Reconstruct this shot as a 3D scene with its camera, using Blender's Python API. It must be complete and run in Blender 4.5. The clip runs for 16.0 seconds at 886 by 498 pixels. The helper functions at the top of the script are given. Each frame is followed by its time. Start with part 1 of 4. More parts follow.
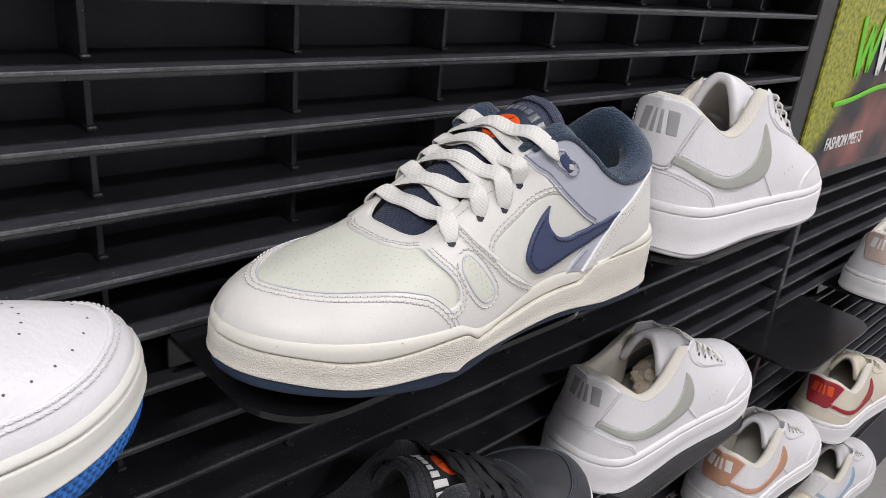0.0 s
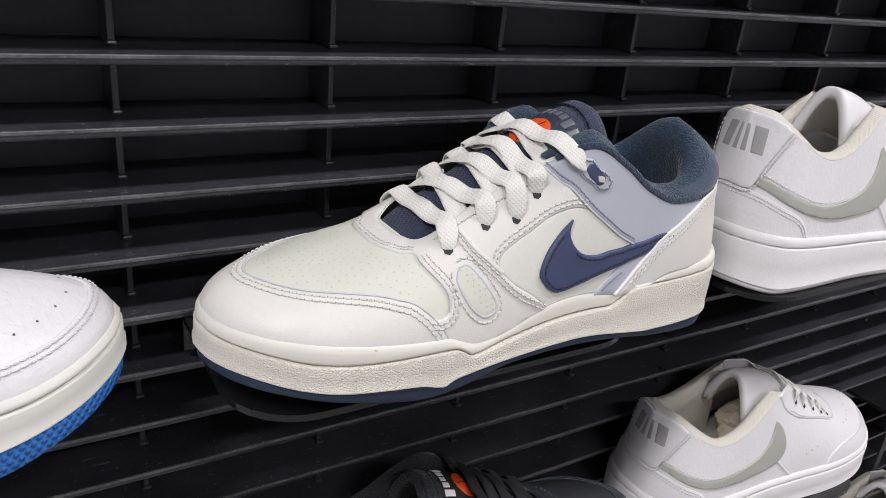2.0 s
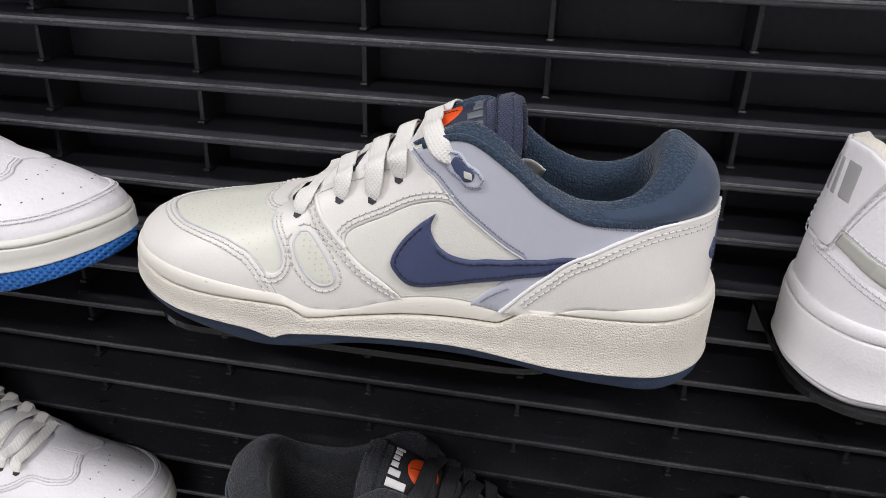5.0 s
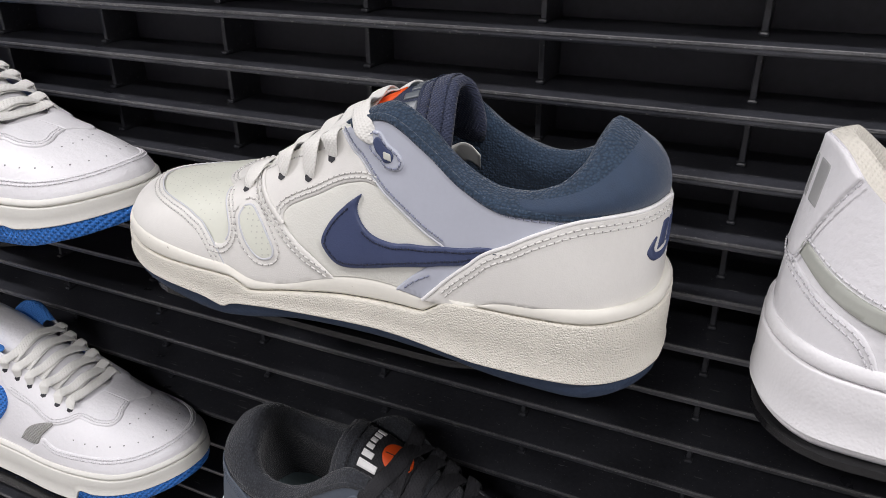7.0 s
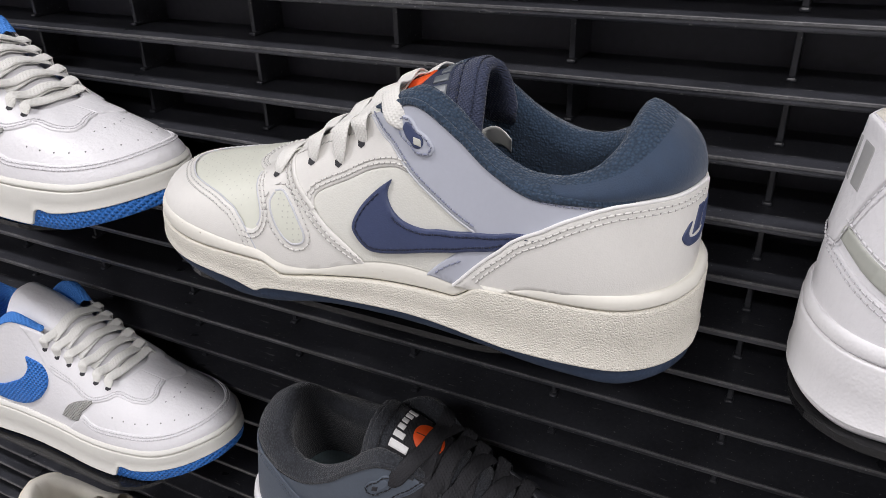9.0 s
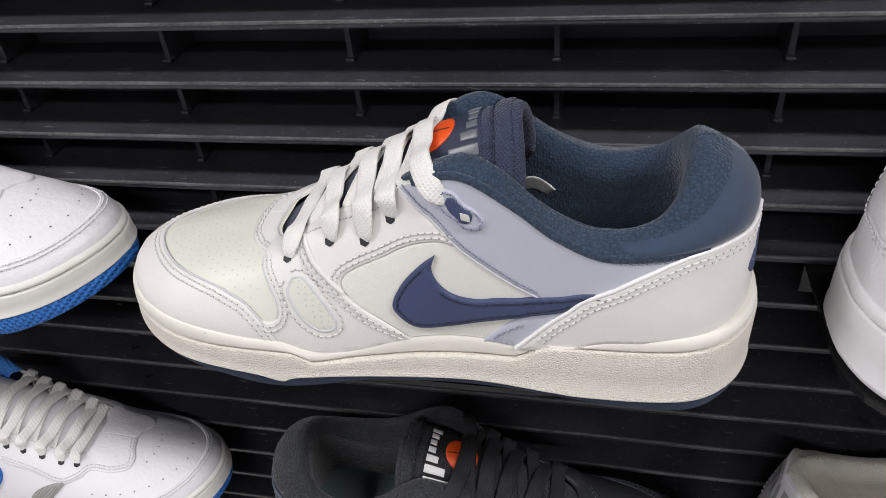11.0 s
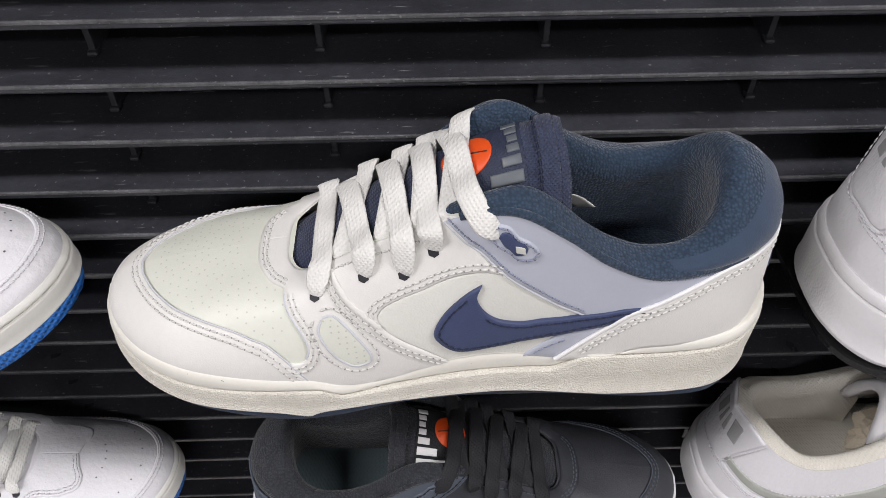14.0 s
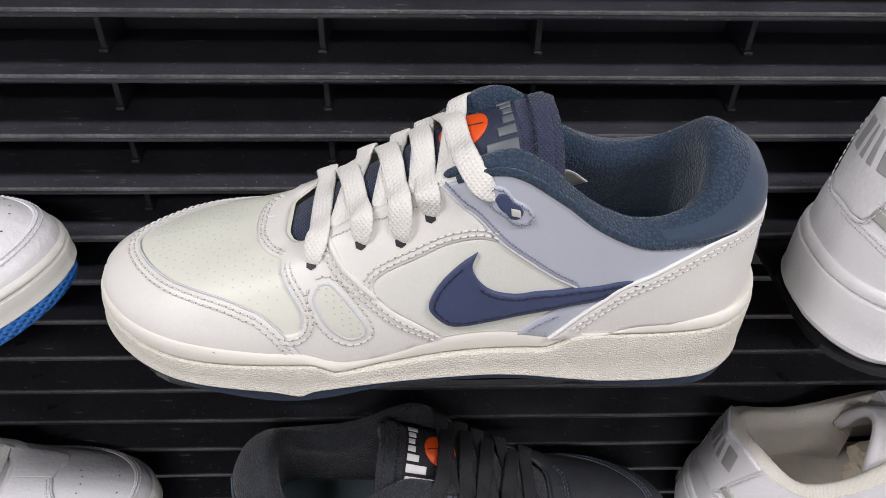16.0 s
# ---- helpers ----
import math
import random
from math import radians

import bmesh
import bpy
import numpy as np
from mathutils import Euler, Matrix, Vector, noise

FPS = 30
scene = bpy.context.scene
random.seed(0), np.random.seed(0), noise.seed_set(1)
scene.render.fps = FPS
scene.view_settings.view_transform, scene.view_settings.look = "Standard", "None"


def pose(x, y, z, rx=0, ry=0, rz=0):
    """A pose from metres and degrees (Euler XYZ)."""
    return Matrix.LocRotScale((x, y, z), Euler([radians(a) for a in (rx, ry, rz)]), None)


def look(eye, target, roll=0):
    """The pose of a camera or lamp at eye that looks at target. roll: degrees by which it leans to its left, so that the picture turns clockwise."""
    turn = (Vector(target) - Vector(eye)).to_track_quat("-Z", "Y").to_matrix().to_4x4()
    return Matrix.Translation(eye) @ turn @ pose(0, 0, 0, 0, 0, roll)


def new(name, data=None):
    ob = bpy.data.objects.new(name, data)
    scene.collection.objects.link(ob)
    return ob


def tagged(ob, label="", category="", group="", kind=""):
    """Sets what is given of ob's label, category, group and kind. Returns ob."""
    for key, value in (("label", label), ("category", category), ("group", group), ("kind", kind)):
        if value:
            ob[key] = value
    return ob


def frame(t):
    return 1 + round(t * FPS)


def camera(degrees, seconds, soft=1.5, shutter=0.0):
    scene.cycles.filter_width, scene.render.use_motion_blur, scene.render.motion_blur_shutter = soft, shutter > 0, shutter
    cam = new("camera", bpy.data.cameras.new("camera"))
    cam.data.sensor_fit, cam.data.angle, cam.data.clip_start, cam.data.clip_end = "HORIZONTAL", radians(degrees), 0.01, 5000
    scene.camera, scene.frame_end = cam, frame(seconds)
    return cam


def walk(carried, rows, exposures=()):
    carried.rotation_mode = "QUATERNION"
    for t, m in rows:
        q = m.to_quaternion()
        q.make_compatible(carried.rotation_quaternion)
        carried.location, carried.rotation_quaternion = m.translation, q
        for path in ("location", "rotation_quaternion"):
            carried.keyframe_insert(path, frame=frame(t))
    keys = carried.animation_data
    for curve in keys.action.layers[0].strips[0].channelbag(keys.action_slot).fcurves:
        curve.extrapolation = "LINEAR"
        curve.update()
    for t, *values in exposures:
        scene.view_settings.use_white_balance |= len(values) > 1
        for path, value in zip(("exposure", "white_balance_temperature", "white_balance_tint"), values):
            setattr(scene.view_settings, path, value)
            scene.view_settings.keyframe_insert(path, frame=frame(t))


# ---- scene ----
cam = camera(62.4, 16.0, soft=0.9)
PATH = [
    (0, (-0.328, -0.345, 0.182), (0.983, 0.962, -0.576), 5.9),
    (0.5, (-0.325, -0.346, 0.181), (0.962, 0.986, -0.574), 5.9),
    (1, (-0.317, -0.349, 0.181), (0.915, 1.033, -0.573), 5.9),
    (1.5, (-0.297, -0.359, 0.18), (0.844, 1.1, -0.576), 6.0),
    (2, (-0.262, -0.372, 0.18), (0.726, 1.186, -0.593), 5.8),
    (2.5, (-0.212, -0.388, 0.182), (0.576, 1.271, -0.608), 5.4),
    (3, (-0.163, -0.404, 0.185), (0.391, 1.34, -0.62), 4.9),
    (3.5, (-0.116, -0.42, 0.185), (0.195, 1.378, -0.633), 4.1),
    (4, (-0.065, -0.43, 0.186), (0.007, 1.391, -0.638), 3.3),
    (6.5, (0.102, -0.395, 0.182), (-0.587, 1.279, -0.668), 0.3),
    (7, (0.121, -0.384, 0.18), (-0.646, 1.252, -0.677), -0.3),
    (7.5, (0.126, -0.38, 0.18), (-0.693, 1.227, -0.685), -0.7),
    (8, (0.122, -0.383, 0.18), (-0.724, 1.202, -0.697), -0.9),
    (8.5, (0.123, -0.383, 0.18), (-0.724, 1.196, -0.71), -1.0),
    (11, (0.027, -0.349, 0.242), (-0.398, 1.185, -0.968), -6.5),
    (11.5, (-0.003, -0.339, 0.255), (-0.303, 1.161, -1.034), -6.0),
    (12, (-0.024, -0.328, 0.266), (-0.22, 1.133, -1.086), -4.8),
    (12.5, (-0.04, -0.319, 0.274), (-0.152, 1.104, -1.127), -3.4),
    (13, (-0.05, -0.317, 0.278), (-0.098, 1.077, -1.156), -2.2),
    (13.5, (-0.054, -0.314, 0.279), (-0.058, 1.063, -1.172), -1.2),
    (14, (-0.056, -0.312, 0.279), (-0.03, 1.063, -1.173), -0.5),
    (14.5, (-0.057, -0.315, 0.276), (-0.013, 1.082, -1.155), 0.1),
    (15, (-0.059, -0.327, 0.27), (-0.002, 1.112, -1.118), 0.7),
    (15.5, (-0.061, -0.34, 0.26), (0.003, 1.153, -1.069), 1.1),
    (16, (-0.061, -0.35, 0.245), (0.008, 1.207, -1.009), 1.3),
]
walk(cam, [(t, look(eye, target, roll)) for t, eye, target, roll in PATH])

# ---- world and light ----
world = bpy.data.worlds.new("world")
scene.world = world
world.use_nodes = True
world.node_tree.nodes["Background"].inputs[0].default_value = (0.75, 0.82, 1.0, 1)
world.node_tree.nodes["Background"].inputs[1].default_value = 0.21


def added_area_light(x, y, z, sx, sy, power, rx=0):
    d = bpy.data.lights.new("unseen_light", "AREA")
    d.shape, d.size, d.size_y, d.energy, d.color = "RECTANGLE", sx, sy, power, (0.985, 0.958, 0.985)
    o = new("unseen_light", d)
    o.matrix_world = pose(x, y, z, rx, 0, 0)
    return o


# Unseen overhead area lights added for soft light; the front one is fill.
ADDED_LIGHTS = [(-1.4, -0.75, 34), (1.4, -0.75, 34), (0.0, -2.2, 24)]
for lx, ly, power in ADDED_LIGHTS:
    added_area_light(lx, ly, 1.66, 1.2, 0.25, power)


# ---- materials ----
def shader(name, colour, rough=0.5, metal=0.0, spec=0.5, vary=0.08, scale=60.0, bump=None, sheen=0.0, coat=0.0):
    """A principled material with two scales of colour variation; bump: (kind, scale, strength, distance)."""
    m = bpy.data.materials.new(name)
    m.use_nodes = True
    nt = m.node_tree
    b = nt.nodes["Principled BSDF"]
    b.inputs["Roughness"].default_value = rough
    b.inputs["Metallic"].default_value = metal
    b.inputs["Specular IOR Level"].default_value = spec
    b.inputs["Sheen Weight"].default_value = sheen
    b.inputs["Coat Weight"].default_value = coat
    tc = nt.nodes.new("ShaderNodeTexCoord")
    n1 = nt.nodes.new("ShaderNodeTexNoise")
    n1.inputs["Scale"].default_value = scale
    n1.inputs["Detail"].default_value = 6
    n2 = nt.nodes.new("ShaderNodeTexNoise")
    n2.inputs["Scale"].default_value = scale * 12
    n2.inputs["Detail"].default_value = 3
    for n in (n1, n2):
        nt.links.new(tc.outputs["Object"], n.inputs["Vector"])
    mix = nt.nodes.new("ShaderNodeMix")
    mix.data_type = "FLOAT"
    mix.inputs[0].default_value = 0.4
    nt.links.new(n1.outputs["Fac"], mix.inputs[2])
    nt.links.new(n2.outputs["Fac"], mix.inputs[3])
    ramp = nt.nodes.new("ShaderNodeValToRGB")
    ramp.color_ramp.elements[0].position, ramp.color_ramp.elements[1].position = 0.3, 0.7
    ramp.color_ramp.elements[0].color = (*[c * (1 - vary) for c in colour], 1)
    ramp.color_ramp.elements[1].color = (*[min(1, c * (1 + vary)) for c in colour], 1)
    nt.links.new(mix.outputs[0], ramp.inputs[0])
    nt.links.new(ramp.outputs[0], b.inputs["Base Color"])
    rr = nt.nodes.new("ShaderNodeMapRange")
    rr.inputs[3].default_value, rr.inputs[4].default_value = max(0.02, rough - 0.07), min(1, rough + 0.07)
    nt.links.new(n1.outputs["Fac"], rr.inputs[0])
    nt.links.new(rr.outputs[0], b.inputs["Roughness"])
    if bump:
        kind, bs, strength, dist = bump
        if kind == "grain":
            t = nt.nodes.new("ShaderNodeTexVoronoi")
            t.feature = "SMOOTH_F1"
            t.inputs["Scale"].default_value = bs
            out = t.outputs["Distance"]
        elif kind == "knit":
            t = nt.nodes.new("ShaderNodeTexVoronoi")
            t.inputs["Scale"].default_value = bs
            t.inputs["Randomness"].default_value = 0.7
            inv = nt.nodes.new("ShaderNodeMath")
            inv.operation = "SUBTRACT"
            inv.inputs[0].default_value = 1.0
            nt.links.new(t.outputs["Distance"], inv.inputs[1])
            out = inv.outputs[0]
            tint = nt.nodes.new("ShaderNodeMix")
            tint.data_type = "RGBA"
            tint.blend_type = "MULTIPLY"
            tint.inputs[0].default_value = 1.0
            fade = nt.nodes.new("ShaderNodeMapRange")
            fade.inputs[1].default_value, fade.inputs[2].default_value = 0.35, 0.95
            fade.inputs[3].default_value, fade.inputs[4].default_value = 0.7, 1.35
            nt.links.new(out, fade.inputs[0])
            nt.links.new(ramp.outputs[0], tint.inputs[6])
            nt.links.new(fade.outputs[0], tint.inputs[7])
            nt.links.new(tint.outputs[2], b.inputs["Base Color"])
        elif kind == "crackle":
            t = nt.nodes.new("ShaderNodeTexVoronoi")
            t.feature = "DISTANCE_TO_EDGE"
            t.inputs["Scale"].default_value = bs
            cap_h = nt.nodes.new("ShaderNodeMapRange")
            cap_h.interpolation_type = "SMOOTHSTEP"
            cap_h.inputs[1].default_value, cap_h.inputs[2].default_value = 0.0, 0.28
            nt.links.new(t.outputs["Distance"], cap_h.inputs[0])
            out = cap_h.outputs[0]
        elif kind == "noise":
            t = nt.nodes.new("ShaderNodeTexNoise")
            t.inputs["Scale"].default_value = bs
            t.inputs["Detail"].default_value = 4
            out = t.outputs["Fac"]
        elif kind == "weave":
            waves = []
            for turn in (0.785, -0.785):
                mp = nt.nodes.new("ShaderNodeMapping")
                mp.inputs["Rotation"].default_value = (0.35, turn, 0.25)
                nt.links.new(tc.outputs["Object"], mp.inputs[0])
                t = nt.nodes.new("ShaderNodeTexWave")
                t.inputs["Scale"].default_value = bs
                t.inputs["Distortion"].default_value = 0.6
                t.inputs["Detail"].default_value = 1
                nt.links.new(mp.outputs[0], t.inputs["Vector"])
                waves.append(t)
            mul = nt.nodes.new("ShaderNodeMath")
            mul.operation = "MULTIPLY"
            nt.links.new(waves[0].outputs["Fac"], mul.inputs[0])
            nt.links.new(waves[1].outputs["Fac"], mul.inputs[1])
            out = mul.outputs[0]
        if kind != "weave":
            nt.links.new(tc.outputs["Object"], t.inputs["Vector"])
        bp = nt.nodes.new("ShaderNodeBump")
        bp.inputs["Strength"].default_value = strength
        bp.inputs["Distance"].default_value = dist
        nt.links.new(out, bp.inputs["Height"])
        nt.links.new(bp.outputs[0], b.inputs["Normal"])
    return m


BLACK = shader("black_metal", (0.040, 0.0415, 0.049), 0.30, 0, 0.5, 0.45, 25, ("noise", 900, 0.15, 0.0005))


def speckle(m, amount=0.71, colour=(0.22, 0.22, 0.22), scale=420):
    """Dust and scuffs on a dark surface."""
    nt = m.node_tree
    b = nt.nodes["Principled BSDF"]
    old = b.inputs["Base Color"].links[0].from_socket
    tc = nt.nodes.new("ShaderNodeTexCoord")
    n = nt.nodes.new("ShaderNodeTexNoise")
    n.inputs["Scale"].default_value, n.inputs["Detail"].default_value = scale, 2
    nt.links.new(tc.outputs["Object"], n.inputs["Vector"])
    st = nt.nodes.new("ShaderNodeMapping")
    st.inputs["Scale"].default_value = (0.16, 1.0, 1.0)
    nt.links.new(tc.outputs["Object"], st.inputs[0])
    n2 = nt.nodes.new("ShaderNodeTexNoise")
    n2.inputs["Scale"].default_value, n2.inputs["Detail"].default_value = 300, 5
    nt.links.new(st.outputs[0], n2.inputs["Vector"])
    mx = nt.nodes.new("ShaderNodeMath")
    mx.operation = "MAXIMUM"
    nt.links.new(n.outputs["Fac"], mx.inputs[0])
    nt.links.new(n2.outputs["Fac"], mx.inputs[1])
    r = nt.nodes.new("ShaderNodeMapRange")
    r.inputs[1].default_value, r.inputs[2].default_value = amount, amount + 0.06
    nt.links.new(mx.outputs[0], r.inputs[0])
    mix = nt.nodes.new("ShaderNodeMix")
    mix.data_type = "RGBA"
    nt.links.new(r.outputs[0], mix.inputs[0])
    nt.links.new(old, mix.inputs[6])
    mix.inputs[7].default_value = (*colour, 1)
    nt.links.new(mix.outputs[2], b.inputs["Base Color"])


speckle(BLACK, 0.675)
# Worn slat edge, its grey also painting the light the edge catches.
WORN_GLINT = shader("worn_edge_highlight", (0.10, 0.10, 0.105), 0.32, 0, 0.5, 0.6, 40)
speckle(WORN_GLINT, 0.64)
BACK = shader("black_backing", (0.060, 0.060, 0.075), 0.5, 0, 0.4, 0.25, 20)
SHELF = shader("black_acrylic", (0.010, 0.010, 0.011), 0.22, 0, 0.5, 0.3, 30)
CREAM = shader("cream_leather", (0.75, 0.735, 0.70), 0.42, 0, 0.45, 0.03, 40, ("grain", 1700, 0.22, 0.0004))
SAIL = shader("sail_rubber", (0.76, 0.74, 0.67), 0.5, 0, 0.4, 0.03, 40)
speckle(SAIL, 0.745, (0.20, 0.15, 0.08), 330)
SAILTEX = shader("sail_textured_rubber", (0.72, 0.69, 0.61), 0.6, 0, 0.35, 0.05, 40, ("crackle", 760, 0.6, 0.0005))
NAVYSOLE = shader("navy_rubber", (0.028, 0.044, 0.080), 0.6, 0, 0.3, 0.15, 60, ("grain", 700, 0.4, 0.0006))
NAVYMESH = shader("navy_mesh_fabric", (0.034, 0.058, 0.096), 0.85, 0, 0.2, 0.10, 80, ("knit", 760, 0.9, 0.0007), 0.25)
LACE = shader("white_lace", (0.78, 0.77, 0.73), 0.8, 0, 0.2, 0.05, 90, ("weave", 210, 0.5, 0.0005), 0.2)
WHITE = shader("white_leather", (0.80, 0.79, 0.81), 0.40, 0, 0.45, 0.025, 40, ("noise", 380, 0.42, 0.0010))
WHITESOLE = shader("white_rubber", (0.80, 0.79, 0.80), 0.5, 0, 0.4, 0.03, 40, ("grain", 800, 0.3, 0.0005))
BLACKLEATHER = shader("black_leather", (0.034, 0.036, 0.042), 0.5, 0, 0.4, 0.2, 40, ("grain", 1200, 0.25, 0.0004))
LINING = shader("offwhite_lining", (0.68, 0.65, 0.58), 0.85, 0, 0.2, 0.06, 60, ("weave", 200, 0.5, 0.0006))

VAMP = shader("pale_green_cream_leather", (0.69, 0.70, 0.615), 0.42, 0, 0.45, 0.03, 40, ("grain", 1600, 0.12, 0.0003))
MID = shader("offwhite_grained_leather", (0.72, 0.715, 0.66), 0.45, 0, 0.4, 0.03, 40, ("grain", 1300, 0.35, 0.0004))
THREAD = shader("cream_thread", (0.70, 0.69, 0.66), 0.7, 0, 0.3, 0.05)
LAVENDER = shader("lavender_grey_leather", (0.47, 0.49, 0.56), 0.36, 0, 0.45, 0.03, 40, ("grain", 1500, 0.08, 0.0003))
LAVTHREAD = shader("slate_thread", (0.26, 0.28, 0.37), 0.7, 0, 0.3, 0.05)
NAVY = shader("navy_leather", (0.050, 0.066, 0.140), 0.42, 0, 0.4, 0.08, 60, ("grain", 1300, 0.25, 0.0004))
NAVYTHREAD = shader("navy_thread", (0.022, 0.028, 0.058), 0.7, 0, 0.3, 0.05)
NAVYJERSEY = shader("navy_jersey_fabric", (0.030, 0.052, 0.094), 0.7, 0, 0.3, 0.12, 200, ("noise", 1800, 0.5, 0.0004), 0.35)
NAVYTWILL = shader("navy_twill", (0.034, 0.043, 0.082), 0.75, 0, 0.3, 0.3, 300, ("weave", 260, 0.8, 0.0005), 0.2)
HOLE = shader("punched_shadow", (0.56, 0.56, 0.51), 0.8)
# Dark ball lines, and the shade painted into eyelets and needle holes.
DARK = shader("dark_print_and_hole_shade", (0.02, 0.02, 0.025), 0.6)
ORANGE = shader("orange_print", (0.80, 0.09, 0.012), 0.45)
GREYBAR = shader("grey_print", (0.12, 0.135, 0.15), 0.35)
SLATE = shader("slate_print", (0.032, 0.040, 0.070), 0.6, 0, 0.3, 0.2, 300, ("weave", 300, 0.5, 0.0004))
PUREWHITE = shader("white_edge", (0.86, 0.85, 0.84), 0.45)
EDGE = shader("cut_edge", (0.60, 0.61, 0.64), 0.7)
BLACKMESH = shader("black_mesh_fabric", (0.034, 0.037, 0.044), 0.85, 0, 0.2, 0.25, 80, ("knit", 720, 0.9, 0.0008), 0.2)
CHARCOAL = shader("charcoal_leather", (0.085, 0.102, 0.130), 0.45, 0, 0.4, 0.12, 50, ("grain", 1200, 0.2, 0.0004))
TEAL = shader("pale_teal_insole", (0.09, 0.12, 0.13), 0.8, 0, 0.2, 0.1, 60, ("weave", 170, 0.6, 0.0006))
BLACKLACE = shader("black_lace", (0.026, 0.026, 0.029), 0.8, 0, 0.2, 0.2, 90, ("weave", 210, 0.5, 0.0005))

SAGE = shader("sage_grey_leather", (0.42, 0.43, 0.39), 0.5, 0, 0.4, 0.04, 60)
PALEBLUE = shader("pale_blue_leather", (0.36, 0.47, 0.60), 0.5)
SAGEBAR = shader("sage_grey_print", (0.40, 0.40, 0.40), 0.4)
WHITETHREAD = shader("white_thread", (0.70, 0.69, 0.71), 0.7)
BLUSH = shader("blush_leather", (0.60, 0.47, 0.42), 0.5, 0, 0.4, 0.05)
TAN = shader("tan_leather", (0.56, 0.30, 0.19), 0.5, 0, 0.4, 0.06)
RED = shader("dark_red_leather", (0.34, 0.025, 0.035), 0.45, 0, 0.4, 0.08)
IVORY = shader("ivory_leather", (0.72, 0.66, 0.54), 0.5, 0, 0.4, 0.05)
BLUE = shader("bright_blue_rubber", (0.035, 0.19, 0.62), 0.5, 0, 0.4, 0.06, 60, ("weave", 110, 0.9, 0.0016))
BLUEMESH = shader("blue_lining", (0.06, 0.22, 0.62), 0.8, 0, 0.3, 0.1, 80, ("weave", 170, 0.7, 0.0009))
SOFTSOLE = shader("soft_white_rubber", (0.74, 0.73, 0.68), 0.5, 0, 0.4, 0.03, 50, ("noise", 700, 0.15, 0.0004))
GREYMESH = shader("grey_mesh", (0.36, 0.36, 0.34), 0.8, 0, 0.3, 0.15, 200, ("weave", 170, 0.9, 0.0009))
# Colours for the shade painted at the needle holes between stitches.
NEEDLE = {"slate_thread": shader("needle_hole_slate", (0.15, 0.16, 0.21), 0.8), "cream_thread": shader("needle_hole_cream", (0.34, 0.33, 0.32), 0.8), "white_thread": shader("needle_hole_white", (0.50, 0.49, 0.51), 0.8)}
PUNCH = shader("punched_hole_shade", (0.12, 0.12, 0.13), 0.8)


# ---- mesh helpers ----
def part(name, bm, material, parent=None, label="", smooth=True):
    me = bpy.data.meshes.new(name)
    bm.to_mesh(me)
    bm.free()
    for f in me.polygons:
        f.use_smooth = smooth
    me.materials.append(material)
    ob = new(name, me)
    ob.parent = parent
    if label:
        tagged(ob, label)
    return ob


def hermite(xs, ys):
    """A smooth curve through the given values, as a function."""
    xs, ys = np.array(xs, float), np.array(ys, float)
    d = np.diff(ys) / np.diff(xs)
    m = np.concatenate([[d[0]], (d[:-1] + d[1:]) / 2, [d[-1]]])
    m[1:-1][d[:-1] * d[1:] <= 0] = 0

    def at(x):
        x = np.clip(np.asarray(x, float), xs[0], xs[-1])
        i = np.clip(np.searchsorted(xs, x, "right") - 1, 0, len(xs) - 2)
        h = xs[i + 1] - xs[i]
        t = (x - xs[i]) / h
        return ((1 + 2 * t) * (1 - t) ** 2 * ys[i] + t * (1 - t) ** 2 * h * m[i]
                + t * t * (3 - 2 * t) * ys[i + 1] + t * t * (t - 1) * h * m[i + 1])
    return at


def smooth_line(pts, n, closed=False):
    """n points along a Catmull-Rom curve through pts, evenly spaced."""
    p = np.array(pts, float)
    if closed:
        p = np.vstack([p[-1], p, p[0], p[1]])
    else:
        p = np.vstack([2 * p[0] - p[1], p, 2 * p[-1] - p[-2]])
    out = []
    for i in range(1, len(p) - 2):
        t = np.linspace(0, 1, 24, endpoint=False)[:, None]
        a, b, c, d = p[i - 1], p[i], p[i + 1], p[i + 2]
        out.append(0.5 * (2 * b + (c - a) * t + (2 * a - 5 * b + 4 * c - d) * t**2 + (3 * b - a - 3 * c + d) * t**3))
    out.append(p[-2][None])
    q = np.vstack(out)
    s = np.concatenate([[0], np.cumsum(np.linalg.norm(np.diff(q, axis=0), axis=1))])
    u = np.linspace(0, s[-1], n, endpoint=not closed)
    return np.stack([np.interp(u, s, q[:, k]) for k in range(q.shape[1])], 1)


def grid_mesh(rows, close_u=False, bm=None, cap=None):
    """A bmesh of quads from rows (list of arrays of points of one length)."""
    bm = bm or bmesh.new()
    vs = [[bm.verts.new(p) for p in r] for r in rows]
    for a, b in zip(vs, vs[1:]):
        n = len(a)
        for i in range(n if close_u else n - 1):
            j = (i + 1) % n
            bm.faces.new((a[i], a[j], b[j], b[i]))
    if cap is not None:
        bm.faces.new(vs[cap] if cap else vs[0][::-1])
    return bm


def box(bm, x0, x1, y0, y1, z0, z1, bev=0.0):
    vs = [bm.verts.new((x, y, z)) for x in (x0, x1) for y in (y0, y1) for z in (z0, z1)]
    fs = [bm.faces.new([vs[i] for i in q]) for q in ((0, 1, 3, 2), (4, 6, 7, 5), (0, 4, 5, 1), (2, 3, 7, 6), (0, 2, 6, 4), (1, 5, 7, 3))]
    if bev:
        es = {e for f in fs for e in f.edges}
        bmesh.ops.bevel(bm, geom=list(es), offset=bev, segments=2, affect="EDGES", profile=0.5)
    return bm


# ---- the shoe wall ----
PITCH_Z, PITCH_X, ROW0 = 0.032, 0.108, 0.090
WALL_X0, WALL_X1 = -1.3, 0.630
wall = new("wall_north")
tagged(wall, "black slatted shoe display wall", "wall", kind="structure")
